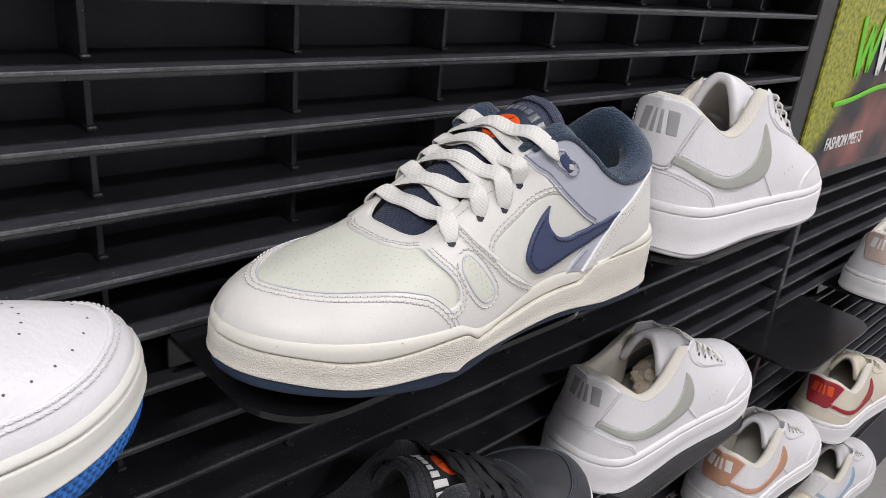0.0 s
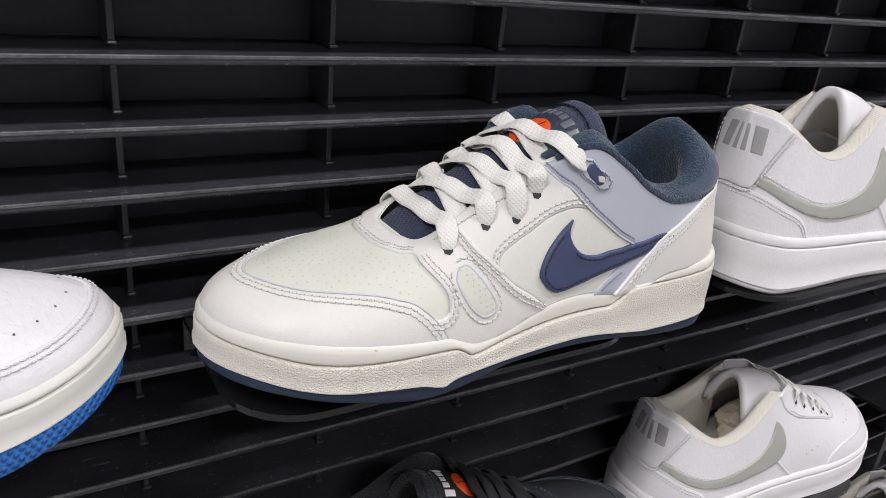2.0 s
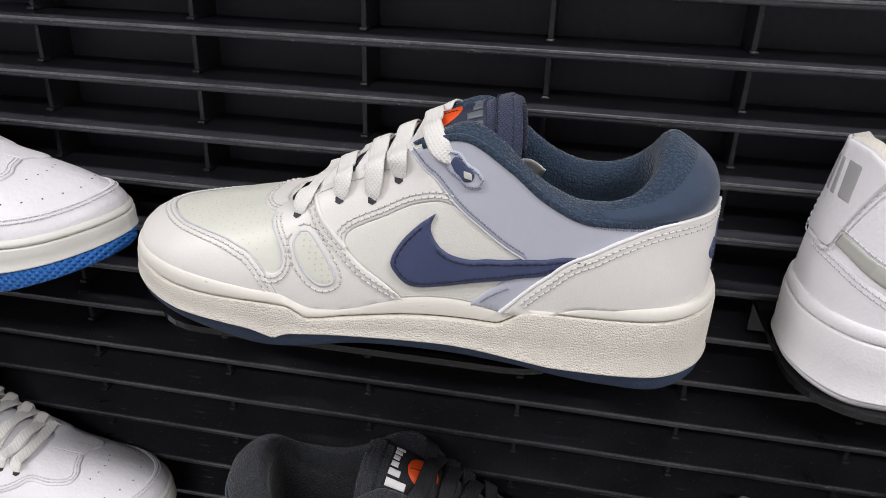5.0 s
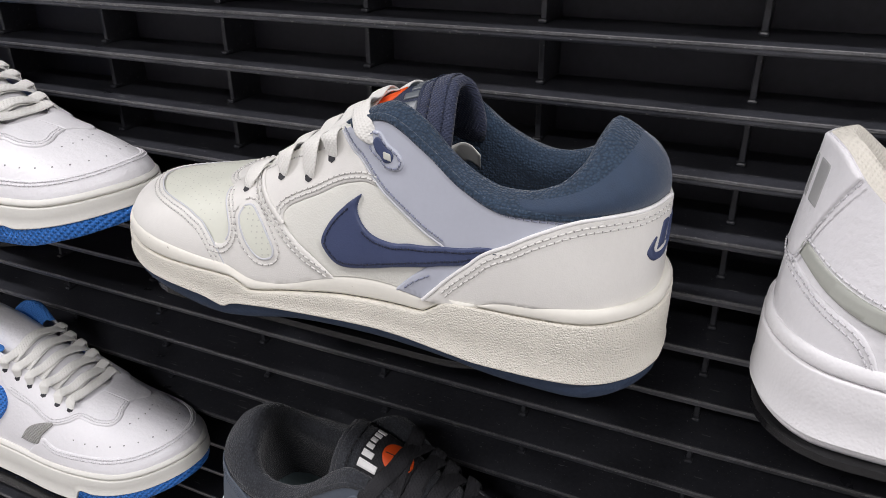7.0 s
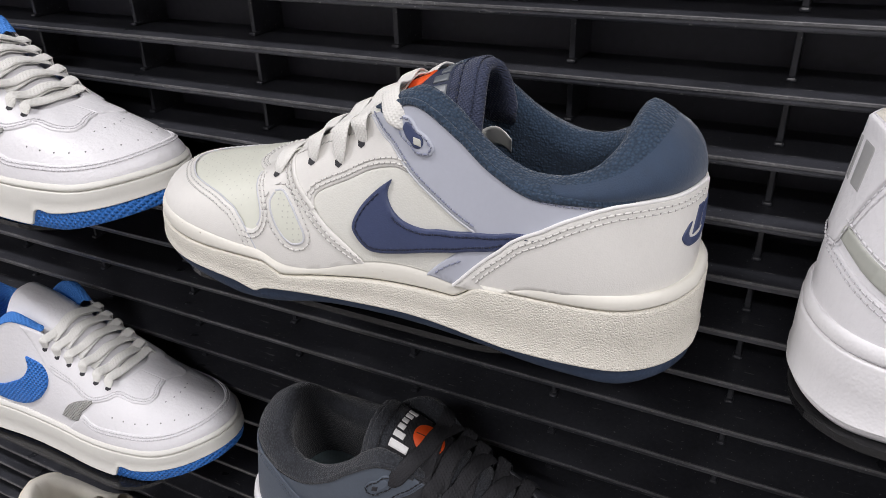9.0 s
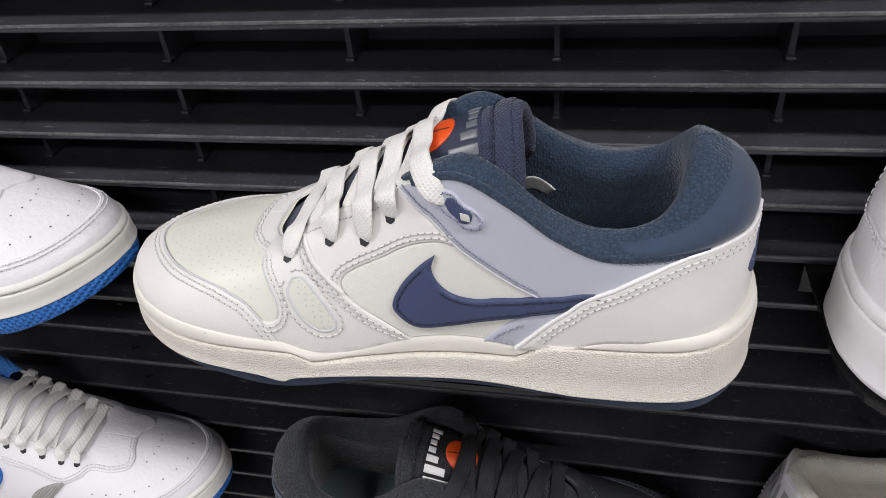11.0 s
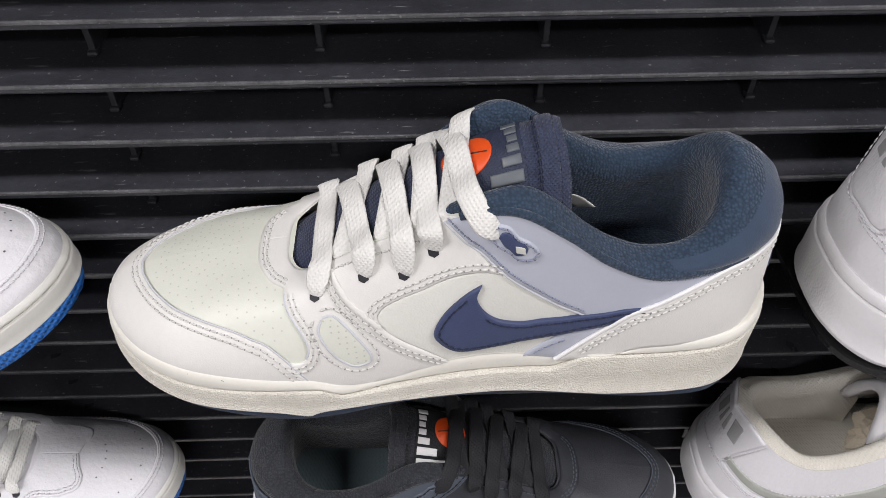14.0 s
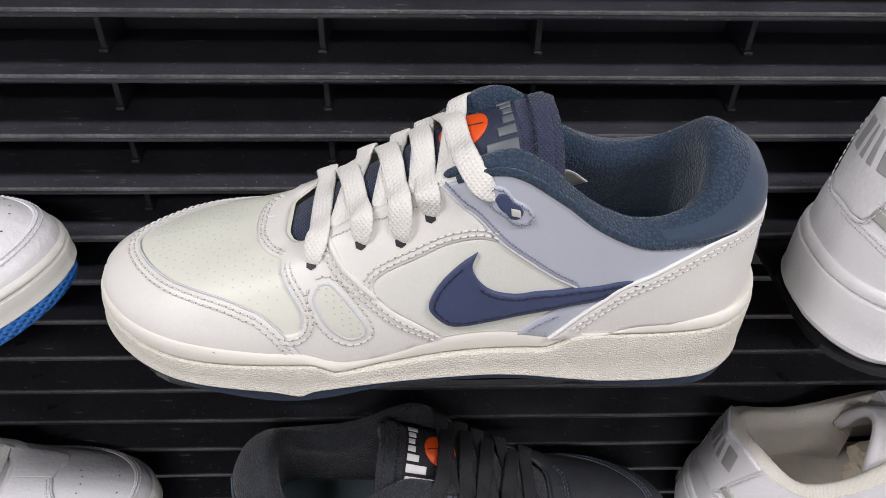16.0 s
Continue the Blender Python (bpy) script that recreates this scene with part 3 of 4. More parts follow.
def shoe_base(name, sole, mats, top_lace=True, eyelets=((0.342, 0.745), (0.410, 0.785), (0.465, 0.73), (0.506, 0.815)), top_eyelet=(0.588, 0.865), lace_w=0.0100, ribs=None, collar=None, pad=1.0, plump=1.0, drop=0.0):
    """Sole, upper, collar, tongue, insole and laces of one low sneaker, toe at x = 0, heel at x = 0.302."""
    shoe = new(name)
    z = sole
    rows = [ring(0.0048, z["tread"]), ring(0.0028, lambda x: z["tread"](x) + 0.0004), ring(0.0016, lambda x: z["tread"](x) + 0.0016), ring(0.0010, lambda x: z["low"](x) - 0.0008), ring(0.0018, lambda x: z["low"](x) + 0.0002)]
    part("outsole", grid_mesh(rows, True, cap=0), mats["outsole"], shoe)
    rows = [ring(0.004, z["low"]), ring(0.0006, z["low"]), ring(-0.0003, lambda x: z["low"](x) + 0.0005), ring(-0.0003, lambda x: z["low"](x) + 0.0011), ring(0.0003, lambda x: z["low"](x) + 0.0018),
            ring(0.0003, lambda x: 0.5 * (z["low"](x) + z["tex"](x))), ring(0.0005, lambda x: z["tex"](x) - 0.0014), ring(0.0008, lambda x: z["tex"](x) - 0.0007), ring(0.0020, lambda x: z["tex"](x) - 0.0005), ring(0.0040, lambda x: z["tex"](x) - 0.0006)]
    part("midsole", grid_mesh(rows, True), mats["midsole"], shoe)
    # the lip stands back a little along the arch
    arch = 0.0014 * np.clip((PLAN[:, 0] - 0.105) / 0.02, 0, 1) * np.clip((0.222 - PLAN[:, 0]) / 0.02, 0, 1) if sole is SOLE_FULL else 0.0 * PLAN[:, 0]
    low_in = 0.0011 + arch
    rows = [ring(0.0034 + arch, lambda x: z["tex"](x) - 0.0006), ring(low_in + 0.0012, lambda x: z["tex"](x) - 0.0002), ring(low_in + 0.0002, lambda x: z["tex"](x) + 0.0006), ring(low_in, lambda x: z["tex"](x) + 0.0014),
            ring(low_in + 0.0003, lambda x: 0.35 * z["tex"](x) + 0.65 * z["lip"](x) - 0.0004), ring(low_in + 0.0009, lambda x: z["lip"](x) - 0.0011), ring(low_in + 0.0017, lambda x: z["lip"](x) - 0.0003), ring(0.0034, lambda x: z["lip"](x)),
            ring(0.0060, lambda x: z["lip"](x) - 0.0008), ring(0.0100, lambda x: z["lip"](x) - 0.0020)]
    part("midsole_lip", grid_mesh(rows, True), mats["lip"], shoe)
    up = upper_rows(z["lip"], 26, ribs)
    skin = upper_skin(z["lip"], ribs)
    part("upper", grid_mesh(up, True), mats["upper"], shoe)
    crows = collar_rows(up, collar, pad)
    part("collar", grid_mesh(crows), mats["collar"], shoe)
    if "collar_back" in mats:
        half = len(crows[0]) // 2
        k0 = int(half * 0.57)
        rim = [r[k0:len(r) - k0] for r in crows[:9]]
        away = [np.column_stack([r[:, 0] - 0.238, r[:, 1] * 1.6, 0 * r[:, 0]]) for r in rim]
        ease = np.clip(np.minimum(np.arange(len(rim[0])), np.arange(len(rim[0]))[::-1]) / 5 - 0.25, -0.4, 1)
        back = [r + a / (np.linalg.norm(a, axis=1)[:, None] + 1e-9) * (0.0007 * ease * (1 if k < 7 else 0.6 if k == 7 else -0.6))[:, None] + (0, 0, 0.0003 if k > 3 else 0) for k, (r, a) in enumerate(zip(rim, away))]
        part("collar_back", grid_mesh(back), mats["collar_back"], shoe, "smooth navy jersey heel collar")
    part("insole", grid_mesh([ring(0.010, lambda x: 0 * x + 0.037)], True, cap=0), mats["lining"], shoe)
    grid = [p - np.column_stack([0 * p[:, 0], p[:, 1] * drop * 12 * np.linspace(0, 1, len(p)) ** 2, drop * np.linspace(0, 1, len(p)) ** 2]) for p in tongue_grid()]
    across, along = len(grid), len(grid[0])
    sl = np.linspace(0, 1, along)
    thick = (0.0020 + 0.0036 * sl**2) * plump
    face = Skin(grid)
    up_n = face.n if face.n[across // 2, along // 2, 2] > 0 else -face.n
    outer = list(face.p)
    inner = [face.p[a] - up_n[a] * thick[:, None] for a in range(across)]
    loops = [[q[k] for q in outer] + [q[k] for q in inner][::-1] for k in range(along)]
    end = loops[-1]
    mid = [(np.array(a) + np.array(b)) / 2 + (0.0022, 0, 0.0006) for a, b in zip(end, end[::-1])]
    loops.append([np.array(a) * 0.45 + b * 0.55 + (0.0010, 0, 0.0004) for a, b in zip(end, mid)])
    loops.append(mid)
    bm = grid_mesh(loops, True)
    bmesh.ops.recalc_face_normals(bm, faces=bm.faces)
    part("tongue", bm, mats["tongue"], shoe)
    # laces: a straight bar at the toe, then each band comes from under one edge and enters the next hole across
    holes = list(eyelets)
    bands = [(holes[0], holes[0], 1, True, 0.0010)]
    for k in range(len(holes) - 1):
        bands += [(holes[k], holes[k + 1], 1, False, 0.0012), (holes[k], holes[k + 1], -1, False, 0.0030)]
    if top_lace:
        bands += [(holes[-1], top_eyelet, 1, False, 0.0016), (holes[-1], top_eyelet, -1, False, 0.0036)]

    def on(s_, v_, h):
        return skin.at([(s_, v_)], h)[0][0]

    for a, b, sg, open_start, lift in bands:
        if open_start:
            start = [on(sg * a[0], a[1], 0.0), on(sg * a[0], a[1] + 0.06, 0.0024), on(sg * a[0], 0.96, 0.0036)]
        else:
            start = [on(sg * (a[0] + 0.022), 0.93, -0.0035), on(sg * (a[0] + 0.024), 0.985, -0.0012 + lift * 0.5)]
        if b[0] > 0.55:
            crest = np.array([0.1615, -0.0245, 0.1085 + lift * 0.5])
            crest[1] *= 1 if sg < 0 else -0.97
            end = [crest, on(-sg * (b[0] - 0.014), 0.94, 0.0036), on(-sg * b[0], b[1], 0.0006)]
        else:
            end = [on(-sg * b[0], 0.96, 0.0030 + lift * 0.4), on(-sg * b[0], b[1] + 0.06, 0.0024), on(-sg * b[0], b[1], 0.0)]
        over = []
        for w in (0.25, 0.5, 0.75):
            q = start[-1] * (1 - w) + end[0] * w
            st = np.interp(q[0], TONGUE_F[1](sl), sl)
            side = min(1.0, abs(q[1]) / TONGUE_F[3](st))
            over.append(np.array([q[0], q[1], max(tongue_z(st, side) - drop * st**2 + lift + 0.0010, q[2] - 0.001)]))
        q = smooth_line(start + over + end, 44)
        t = np.linspace(0, 1, 44)
        taper = np.clip((1 - t) * 9, 0, 1) ** 0.7 * (np.clip(t * 9, 0, 1) ** 0.7 if open_start else 1)
        nrm = np.column_stack([-0.45 + 0 * t, (q[:, 1] - shoe_bend(q[:, 0])) * 34, 1 + 0 * t])
        part("lace", ribbon(q, lace_w * (0.48 + 0.52 * taper), 0.0015, nrm), mats["lace"], shoe)
    # Flat dark discs paint the shade inside the lace holes.
    for e in eyelets:
        dots(skin, [e], 0.0024, DARK, shoe, "eyelet", 0.0012)
    return shoe, skin


CAP = [(0.0, 0.42), (0.05, 0.45), (0.09, 0.475), (0.15, 0.50), (0.20, 0.51), (0.235, 0.495), (0.265, 0.455), (0.29, 0.41), (0.315, 0.31), (0.332, 0.20), (0.345, 0.09), (0.350, 0.02)]
STRIP = [(0.272, 0.80), (0.302, 0.67), (0.327, 0.545), (0.343, 0.43), (0.349, 0.34), (0.346, 0.255), (0.335, 0.228), (0.318, 0.275)]
REAR = [(0.357, 0.905), (0.386, 0.695), (0.414, 0.555), (0.436, 0.45), (0.457, 0.34), (0.486, 0.195), (0.521, 0.05)]
STAY = [(0.585, 0.60), (0.564, 0.63), (0.526, 0.63), (0.49, 0.605), (0.462, 0.592), (0.440, 0.565), (0.432, 0.52), (0.436, 0.45)]
STRIPE = [(0.562, 0.555), (0.540, 0.50), (0.515, 0.41), (0.502, 0.30), (0.509, 0.21), (0.525, 0.120), (0.545, 0.090), (0.575, 0.098), (0.595, 0.119), (0.62, 0.159), (0.64, 0.203), (0.66, 0.252), (0.68, 0.304), (0.695, 0.342), (0.71, 0.378), (0.73, 0.415), (0.775, 0.53)]
STRIPE_TOP = [(0.775, 0.53), (0.785, 0.61), (0.765, 0.588), (0.75, 0.566), (0.73, 0.533), (0.71, 0.505), (0.69, 0.463), (0.67, 0.413), (0.65, 0.365), (0.63, 0.322), (0.608, 0.279), (0.588, 0.281), (0.572, 0.318), (0.560, 0.39), (0.555, 0.474), (0.562, 0.555)]
LAV = [(0.524, 0.975), (0.547, 0.84), (0.564, 0.765), (0.595, 0.58), (0.63, 0.49), (0.682, 0.43)]
COUNTER = [(0.648, 0.005), (0.658, 0.06), (0.668, 0.118), (0.680, 0.195), (0.692, 0.268), (0.705, 0.337), (0.720, 0.400), (0.735, 0.468), (0.750, 0.541), (0.768, 0.627), (0.785, 0.705), (0.80, 0.768), (0.82, 0.842), (0.84, 0.915), (0.865, 0.972), (0.90, 0.985), (1.0, 0.985)]
WINDOW = [(0.360, 0.585), (0.374, 0.590), (0.396, 0.49), (0.414, 0.375), (0.425, 0.285), (0.424, 0.225), (0.408, 0.215), (0.391, 0.270), (0.373, 0.36), (0.358, 0.49)]
LOOP = [(0.575, 0.87), (0.583, 0.915), (0.597, 0.905), (0.605, 0.86), (0.617, 0.845), (0.624, 0.805), (0.617, 0.745), (0.602, 0.725), (0.593, 0.765), (0.583, 0.80)]


def mirror_line(line):
    return [(-a, b) for a, b in line]


def court_details(shoe, skin, m):
    """Overlays, stitching, side stripe and label of the two-tone court sneaker."""
    cap_low = [(0.352, 0.0), (0.2, 0.0), (0.0, 0.0), (-0.2, 0.0), (-0.352, 0.0)]
    panel("toe_cap", skin, outline(CAP, cap_low, [(-a, b) for a, b in CAP[::-1]]), 0.0012, m["cap"], shoe)
    for sh in (-0.0022, -0.0046):
        stitches(skin, [(-a, b) for a, b in CAP[::-1]][:-1] + CAP, m["thread"], shoe, 0.0012, sh)
    piping("cap_edge", skin, [(-a, b) for a, b in CAP[::-1]][:-1] + CAP, 0.0008, 0.0007, m["edge"], shoe, 0.0009, 0.0003)
    piping("strip_edge", skin, STRIP[:6], 0.0010, 0.0008, m["edge"], shoe, 0.0007, 0.0002)
    piping("panel_edge", skin, LAV, 0.0010, 0.0008, m["edge"], shoe, 0.0009, -0.0003)
    # forefoot strip and eyestay as one overlay
    stay_edge = [(0.436, 0.45), (0.457, 0.34), (0.486, 0.195), (0.521, 0.0)]
    body = outline(STRIP, [(0.318, 0.275), (0.334, 0.15), (0.348, 0.0)], [(0.348, 0.0), (0.44, 0.0), (0.521, 0.0)], stay_edge[::-1], STAY[::-1], [(0.585, 0.60), (0.56, 0.78), (0.527, 0.985)], [(0.527, 0.985), (0.42, 0.985), (0.30, 0.985), (0.16, 0.985), (0.0, 0.985)],
                   [(0.0, 0.985), (0.0, 0.90)], [(0.0, 0.90), (0.10, 0.885), (0.21, 0.86), (0.25, 0.845), (0.272, 0.80)])
    panel("eyestay", skin, body, 0.0010, m["cap"], shoe)
    other = outline([(0.0, 0.90), (0.0, 0.985)], [(0.0, 0.985), (-0.3, 0.985), (-0.53, 0.985)], [(-0.53, 0.985), (-0.45, 0.6), (-0.36, 0.4), (-0.34, 0.5), (-0.279, 0.80)], [(-0.279, 0.80), (-0.25, 0.845), (-0.1, 0.885), (0.0, 0.90)])
    panel("eyestay", skin, other, 0.0010, m["cap"], shoe)
    for sh in (0.0018, 0.0036):
        stitches(skin, [(-0.20, 0.865), (-0.1, 0.885), (0.0, 0.90), (0.10, 0.885), (0.21, 0.86), (0.25, 0.845), (0.275, 0.815)], m["thread"], shoe, 0.0011, sh)
    for sh in (0.0020, 0.0042):
        stitches(skin, STRIP, m["thread"], shoe, 0.0011, sh)
        stitches(skin, REAR, m["thread"], shoe, 0.0016, -sh)
        stitches(skin, STAY, m["thread"], shoe, 0.0012, -sh + 0.0002)
    stitches(skin, [(0.31, 0.90), (0.36, 0.905), (0.42, 0.905), (0.47, 0.90), (0.515, 0.91)], m["thread"], shoe, 0.0011, 0)
    piping("seam_edge", skin, [(0.357, 0.905), (0.386, 0.695), (0.414, 0.555), (0.436, 0.45)], 0.0022, 0.0014, m["cap"], shoe, 0.0011)
    panel("window", skin, outline(WINDOW + WINDOW[:1]), 0.0004, m["inset"], shoe, base=0.0010)
    stitches(skin, WINDOW + WINDOW[:1], m["thread"], shoe, 0.0012, 0.0030)
    piping("window_edge", skin, WINDOW + WINDOW[:1], 0.0011, 0.0009, m["edge"], shoe, 0.0012)
    wd = [(0.362 + 0.0095 * i + 0.004 * (j % 2) + 0.006 * j, 0.565 - 0.040 * j) for j in range(9) for i in range(4)]
    dots(skin, [w for w in wd if inside(w, WINDOW)], 0.00045, m["hole"], shoe, height=0.0016)
    panel("midfoot", skin, outline(STAY[::-1], [(0.585, 0.60), (0.600, 0.56), (0.632, 0.49), (0.684, 0.42)], [(0.684, 0.42), (0.66, 0.22), (0.62, 0.0)], [(0.62, 0.0), (0.521, 0.0)], stay_edge[::-1]), 0.0004, m["mid"], shoe)
    # collar panel, stripe, heel counter
    lav = outline(LAV, [(0.682, 0.43), (0.664, 0.30), (0.650, 0.22), (0.607, 0.0)], [(0.607, 0.0), (0.66, 0.0)], [(0.66, 0.0), (0.72, 0.25), (0.80, 0.7), (0.88, 0.985)], [(0.88, 0.985), (0.75, 0.985), (0.62, 0.985), (0.524, 0.975)])
    panel("collar_panel", skin, lav, 0.0013, m["lav"], shoe)
    stitches(skin, LAV, m["lavthread"], shoe, 0.0014, 0.0020)
    stitches(skin, [(0.655, 0.20), (0.635, 0.12), (0.615, 0.03)], m["lavthread"], shoe, 0.0014, 0.0014)
    stitches(skin, [(0.76, 0.965), (0.80, 0.945), (0.84, 0.94), (0.862, 0.955)], m["lavthread"], shoe, 0.0014, 0)
    panel("side_stripe", skin, outline(STRIPE, STRIPE_TOP), 0.0012, m["stripe"], shoe, base=0.0010, bevel=0.0013)
    stitches(skin, STRIPE[1:16], m["stripethread"], shoe, 0.0022, 0.0020)
    stitches(skin, STRIPE_TOP[2:14], m["stripethread"], shoe, 0.0022, 0.0020)
    back = [(2 - a, b) for a, b in COUNTER[::-1]]
    panel("heel_counter", skin, outline(COUNTER, back, [(1.36, 0.01), (1.2, 0.0), (1.0, 0.0), (0.8, 0.0), (0.648, 0.005)]), 0.0019, m.get("counter", m["cap"]), shoe, base=0.0006)
    piping("counter_edge", skin, COUNTER[:15] + [(0.93, 0.985), (1.0, 0.99)], 0.0016, 0.0017, m["white"], shoe, 0.0020, 0.0004)
    for sh in (-0.0026, -0.0048):
        stitches(skin, COUNTER[2:15] + [(0.92, 0.978), (0.96, 0.98), (1.0, 0.98)], m["thread"], shoe, 0.0026, sh)
    # lace loop
    wide = [(0.599 + (a - 0.599) * 1.12, 0.82 + (b - 0.82) * 1.10) for a, b in LOOP]
    slim = [(0.599 + (a - 0.599) * 0.60, 0.82 + (b - 0.82) * 0.72) for a, b in LOOP]
    panel("lace_loop", skin, outline(wide + wide[:1]), 0.0012, m["lav"], shoe, base=0.0011, step=0.004, bevel=0.0014)
    panel("loop_tape", skin, outline(slim + slim[:1]), 0.0008, m["stripe"], shoe, base=0.0020, step=0.003, bevel=0.0010)
    stitches(skin, wide + wide[:1], m["lavthread"], shoe, 0.0026, -0.0010)
    panel("loop_hole", skin, outline([(0.601, 0.815), (0.611, 0.815)], [(0.611, 0.815), (0.611, 0.775)], [(0.611, 0.775), (0.601, 0.775)], [(0.601, 0.775), (0.601, 0.815)]), 0.0003, m["hole"], shoe, base=0.0029, step=0.003, bevel=0.0006)
    piping("collar_binding", skin, [(0.545, 0.985), (0.60, 0.998), (0.68, 0.998), (0.76, 0.998), (0.83, 0.998), (0.875, 0.99)], 0.0034, 0.0024, m["rim"], shoe, 0.0010)
    # heel mark
    for k in range(4):
        a = 0.952 + 0.026 * k
        panel("heel_bar", skin, outline([(a, 0.50 + 0.02 * k), (a + 0.016, 0.52 + 0.02 * k)], [(a + 0.016, 0.52 + 0.02 * k), (a + 0.022, 0.78)], [(a + 0.022, 0.78), (a + 0.006, 0.78)], [(a + 0.006, 0.78), (a, 0.50 + 0.02 * k)]), 0.0006, m["stripe"], shoe, base=0.0024, step=0.005, bevel=0.0010)
    panel("heel_mark", skin, outline([(0.938, 0.44), (0.932, 0.52), (0.938, 0.60), (0.948, 0.66), (0.944, 0.54), (0.952, 0.47), (0.975, 0.455), (1.01, 0.52), (1.05, 0.60), (1.01, 0.46), (0.975, 0.385), (0.95, 0.385), (0.938, 0.44)]), 0.0006, m["stripe"], shoe, base=0.0024, step=0.005, bevel=0.0010)
    # perforated vamp
    f = hermite([a for a, _ in CAP[:9]], [b for _, b in CAP[:9]])
    pts = []
    grid = skin.p[::2, :].reshape(-1, 3)
    nv, ns = skin.p[::2, :].shape[:2]
    for i in range(18):
        for j in range(-11, 12):
            x, y = 0.022 + 0.0039 * i, 0.0039 * (j + 0.5 * (i % 2))
            d = (grid[:, 0] - x) ** 2 + (grid[:, 1] + abs(y)) ** 2
            k = int(d.argmin())
            sa, va = (k % ns) / (ns - 1), (k // ns) / (nv - 1)
            if d[k] < 4e-6 and sa < 0.33 and f(sa) + 0.05 < va < 0.84 - max(0, sa - 0.25) * 3:
                pts.append((sa if y < 0 else -sa, va))
    dots(skin, pts, 0.00042, m["hole"], shoe)
    # tongue label
    tk = Skin(tongue_grid())
    if tk.n[10, 20, 2] < 0:
        tk.n = -tk.n
    panel("label", tk, outline([(0.62, 0.07), (0.62, 0.72)], [(0.62, 0.72), (0.905, 0.72)], [(0.905, 0.72), (0.905, 0.07)], [(0.905, 0.07), (0.62, 0.07)]), 0.0003, m["label"], shoe, ratio=0.5, step=0.02, bevel=0.006)
    circle = [(0.735 + 0.085 * math.cos(w), 0.45 + 0.18 * math.sin(w)) for w in np.linspace(0, 2 * math.pi, 17)]
    ball = panel("ball_print", tk, outline(circle), 0.0003, m["orange"], shoe, "orange ball print", ratio=0.5, step=0.02, base=0.0006, bevel=0.004)
    for c in ([(0.655, 0.41), (0.735, 0.45), (0.815, 0.41)], [(0.73, 0.28), (0.72, 0.45), (0.735, 0.62)], [(0.67, 0.33), (0.705, 0.39), (0.705, 0.51), (0.67, 0.57)]):
        piping("ball_line", tk, c, 0.0006, 0.0003, m["hole2"], ball, 0.0010)
    B0 = (0.74, 0.80, 0.84, 0.86, 0.865, 0.86, 0.85)
    for k in range(7):
        v0 = 0.10 + 0.085 * k
        panel("label_bar", tk, outline([(B0[k], v0), (0.895, v0)], [(0.895, v0), (0.895, v0 + 0.06)], [(0.895, v0 + 0.06), (B0[k], v0 + 0.06)], [(B0[k], v0 + 0.06), (B0[k], v0)]), 0.0003, m["bars"], shoe, ratio=0.5, step=0.02, base=0.0005, bevel=0.004)
    if "side_bars" in m:
        for k in range(7):
            v0 = 0.30 + 0.06 * k
            panel("label_bar", tk, outline([(0.60, v0), (0.655, v0)], [(0.655, v0), (0.655, v0 + 0.035)], [(0.655, v0 + 0.035), (0.60, v0 + 0.035)], [(0.60, v0 + 0.035), (0.60, v0)]), 0.0003, m["side_bars"], shoe, ratio=0.5, step=0.02, base=0.0005, bevel=0.004)
    piping("tongue_binding", tk, [(0.955, 0.0), (0.965, 0.25), (0.968, 0.5), (0.965, 0.75), (0.955, 1.0)], 0.0075, 0.0016, m["binding"], shoe, 0.0006)
    stitches(tk, [(0.93, 0.02), (0.94, 0.25), (0.943, 0.5), (0.94, 0.75), (0.93, 0.98)], m["stripethread"], shoe, 0.0014, 0)


def inside(p, poly):
    x, y = p
    c = False
    for (x0, y0), (x1, y1) in zip(poly, poly[1:] + poly[:1]):
        if (y0 > y) != (y1 > y) and x < (x1 - x0) * (y - y0) / (y1 - y0) + x0:
            c = not c
    return c


def shelf_plate(x, y, z):
    """A thin black plate that hooks into the slats."""
    pts = []
    x0, x1, y0, y1, r = -0.115, 0.115, -0.108, 0.0, 0.036
    for cx, cy, a0 in ((x0 + r, y0 + r, 180), (x1 - r, y0 + r, 270)):
        for a in np.linspace(a0, a0 + 90, 8):
            pts.append((cx + r * math.cos(radians(a)), cy + r * math.sin(radians(a))))
    pts += [(x1, y1), (x0, y1)]
    bm = bmesh.new()
    f = bm.faces.new([bm.verts.new((px, py, 0)) for px, py in pts])
    e = bmesh.ops.extrude_face_region(bm, geom=[f])
    bmesh.ops.translate(bm, verts=[v for v in e["geom"] if isinstance(v, bmesh.types.BMVert)], vec=(0, 0, -0.0035))
    bmesh.ops.recalc_face_normals(bm, faces=bm.faces)
    ob = new("shelf")
    part("plate", bm, SHELF, ob, smooth=False)
    part("lip", box(bmesh.new(), x0, x1, -0.002, 0.001, -0.022, -0.0036, 0.0006), SHELF, ob, smooth=False)
    ob.matrix_world = pose(x, y, z)
    return tagged(ob, "thin black shelf plate hooked into the slatted wall", "shelf", "shoe shelves")


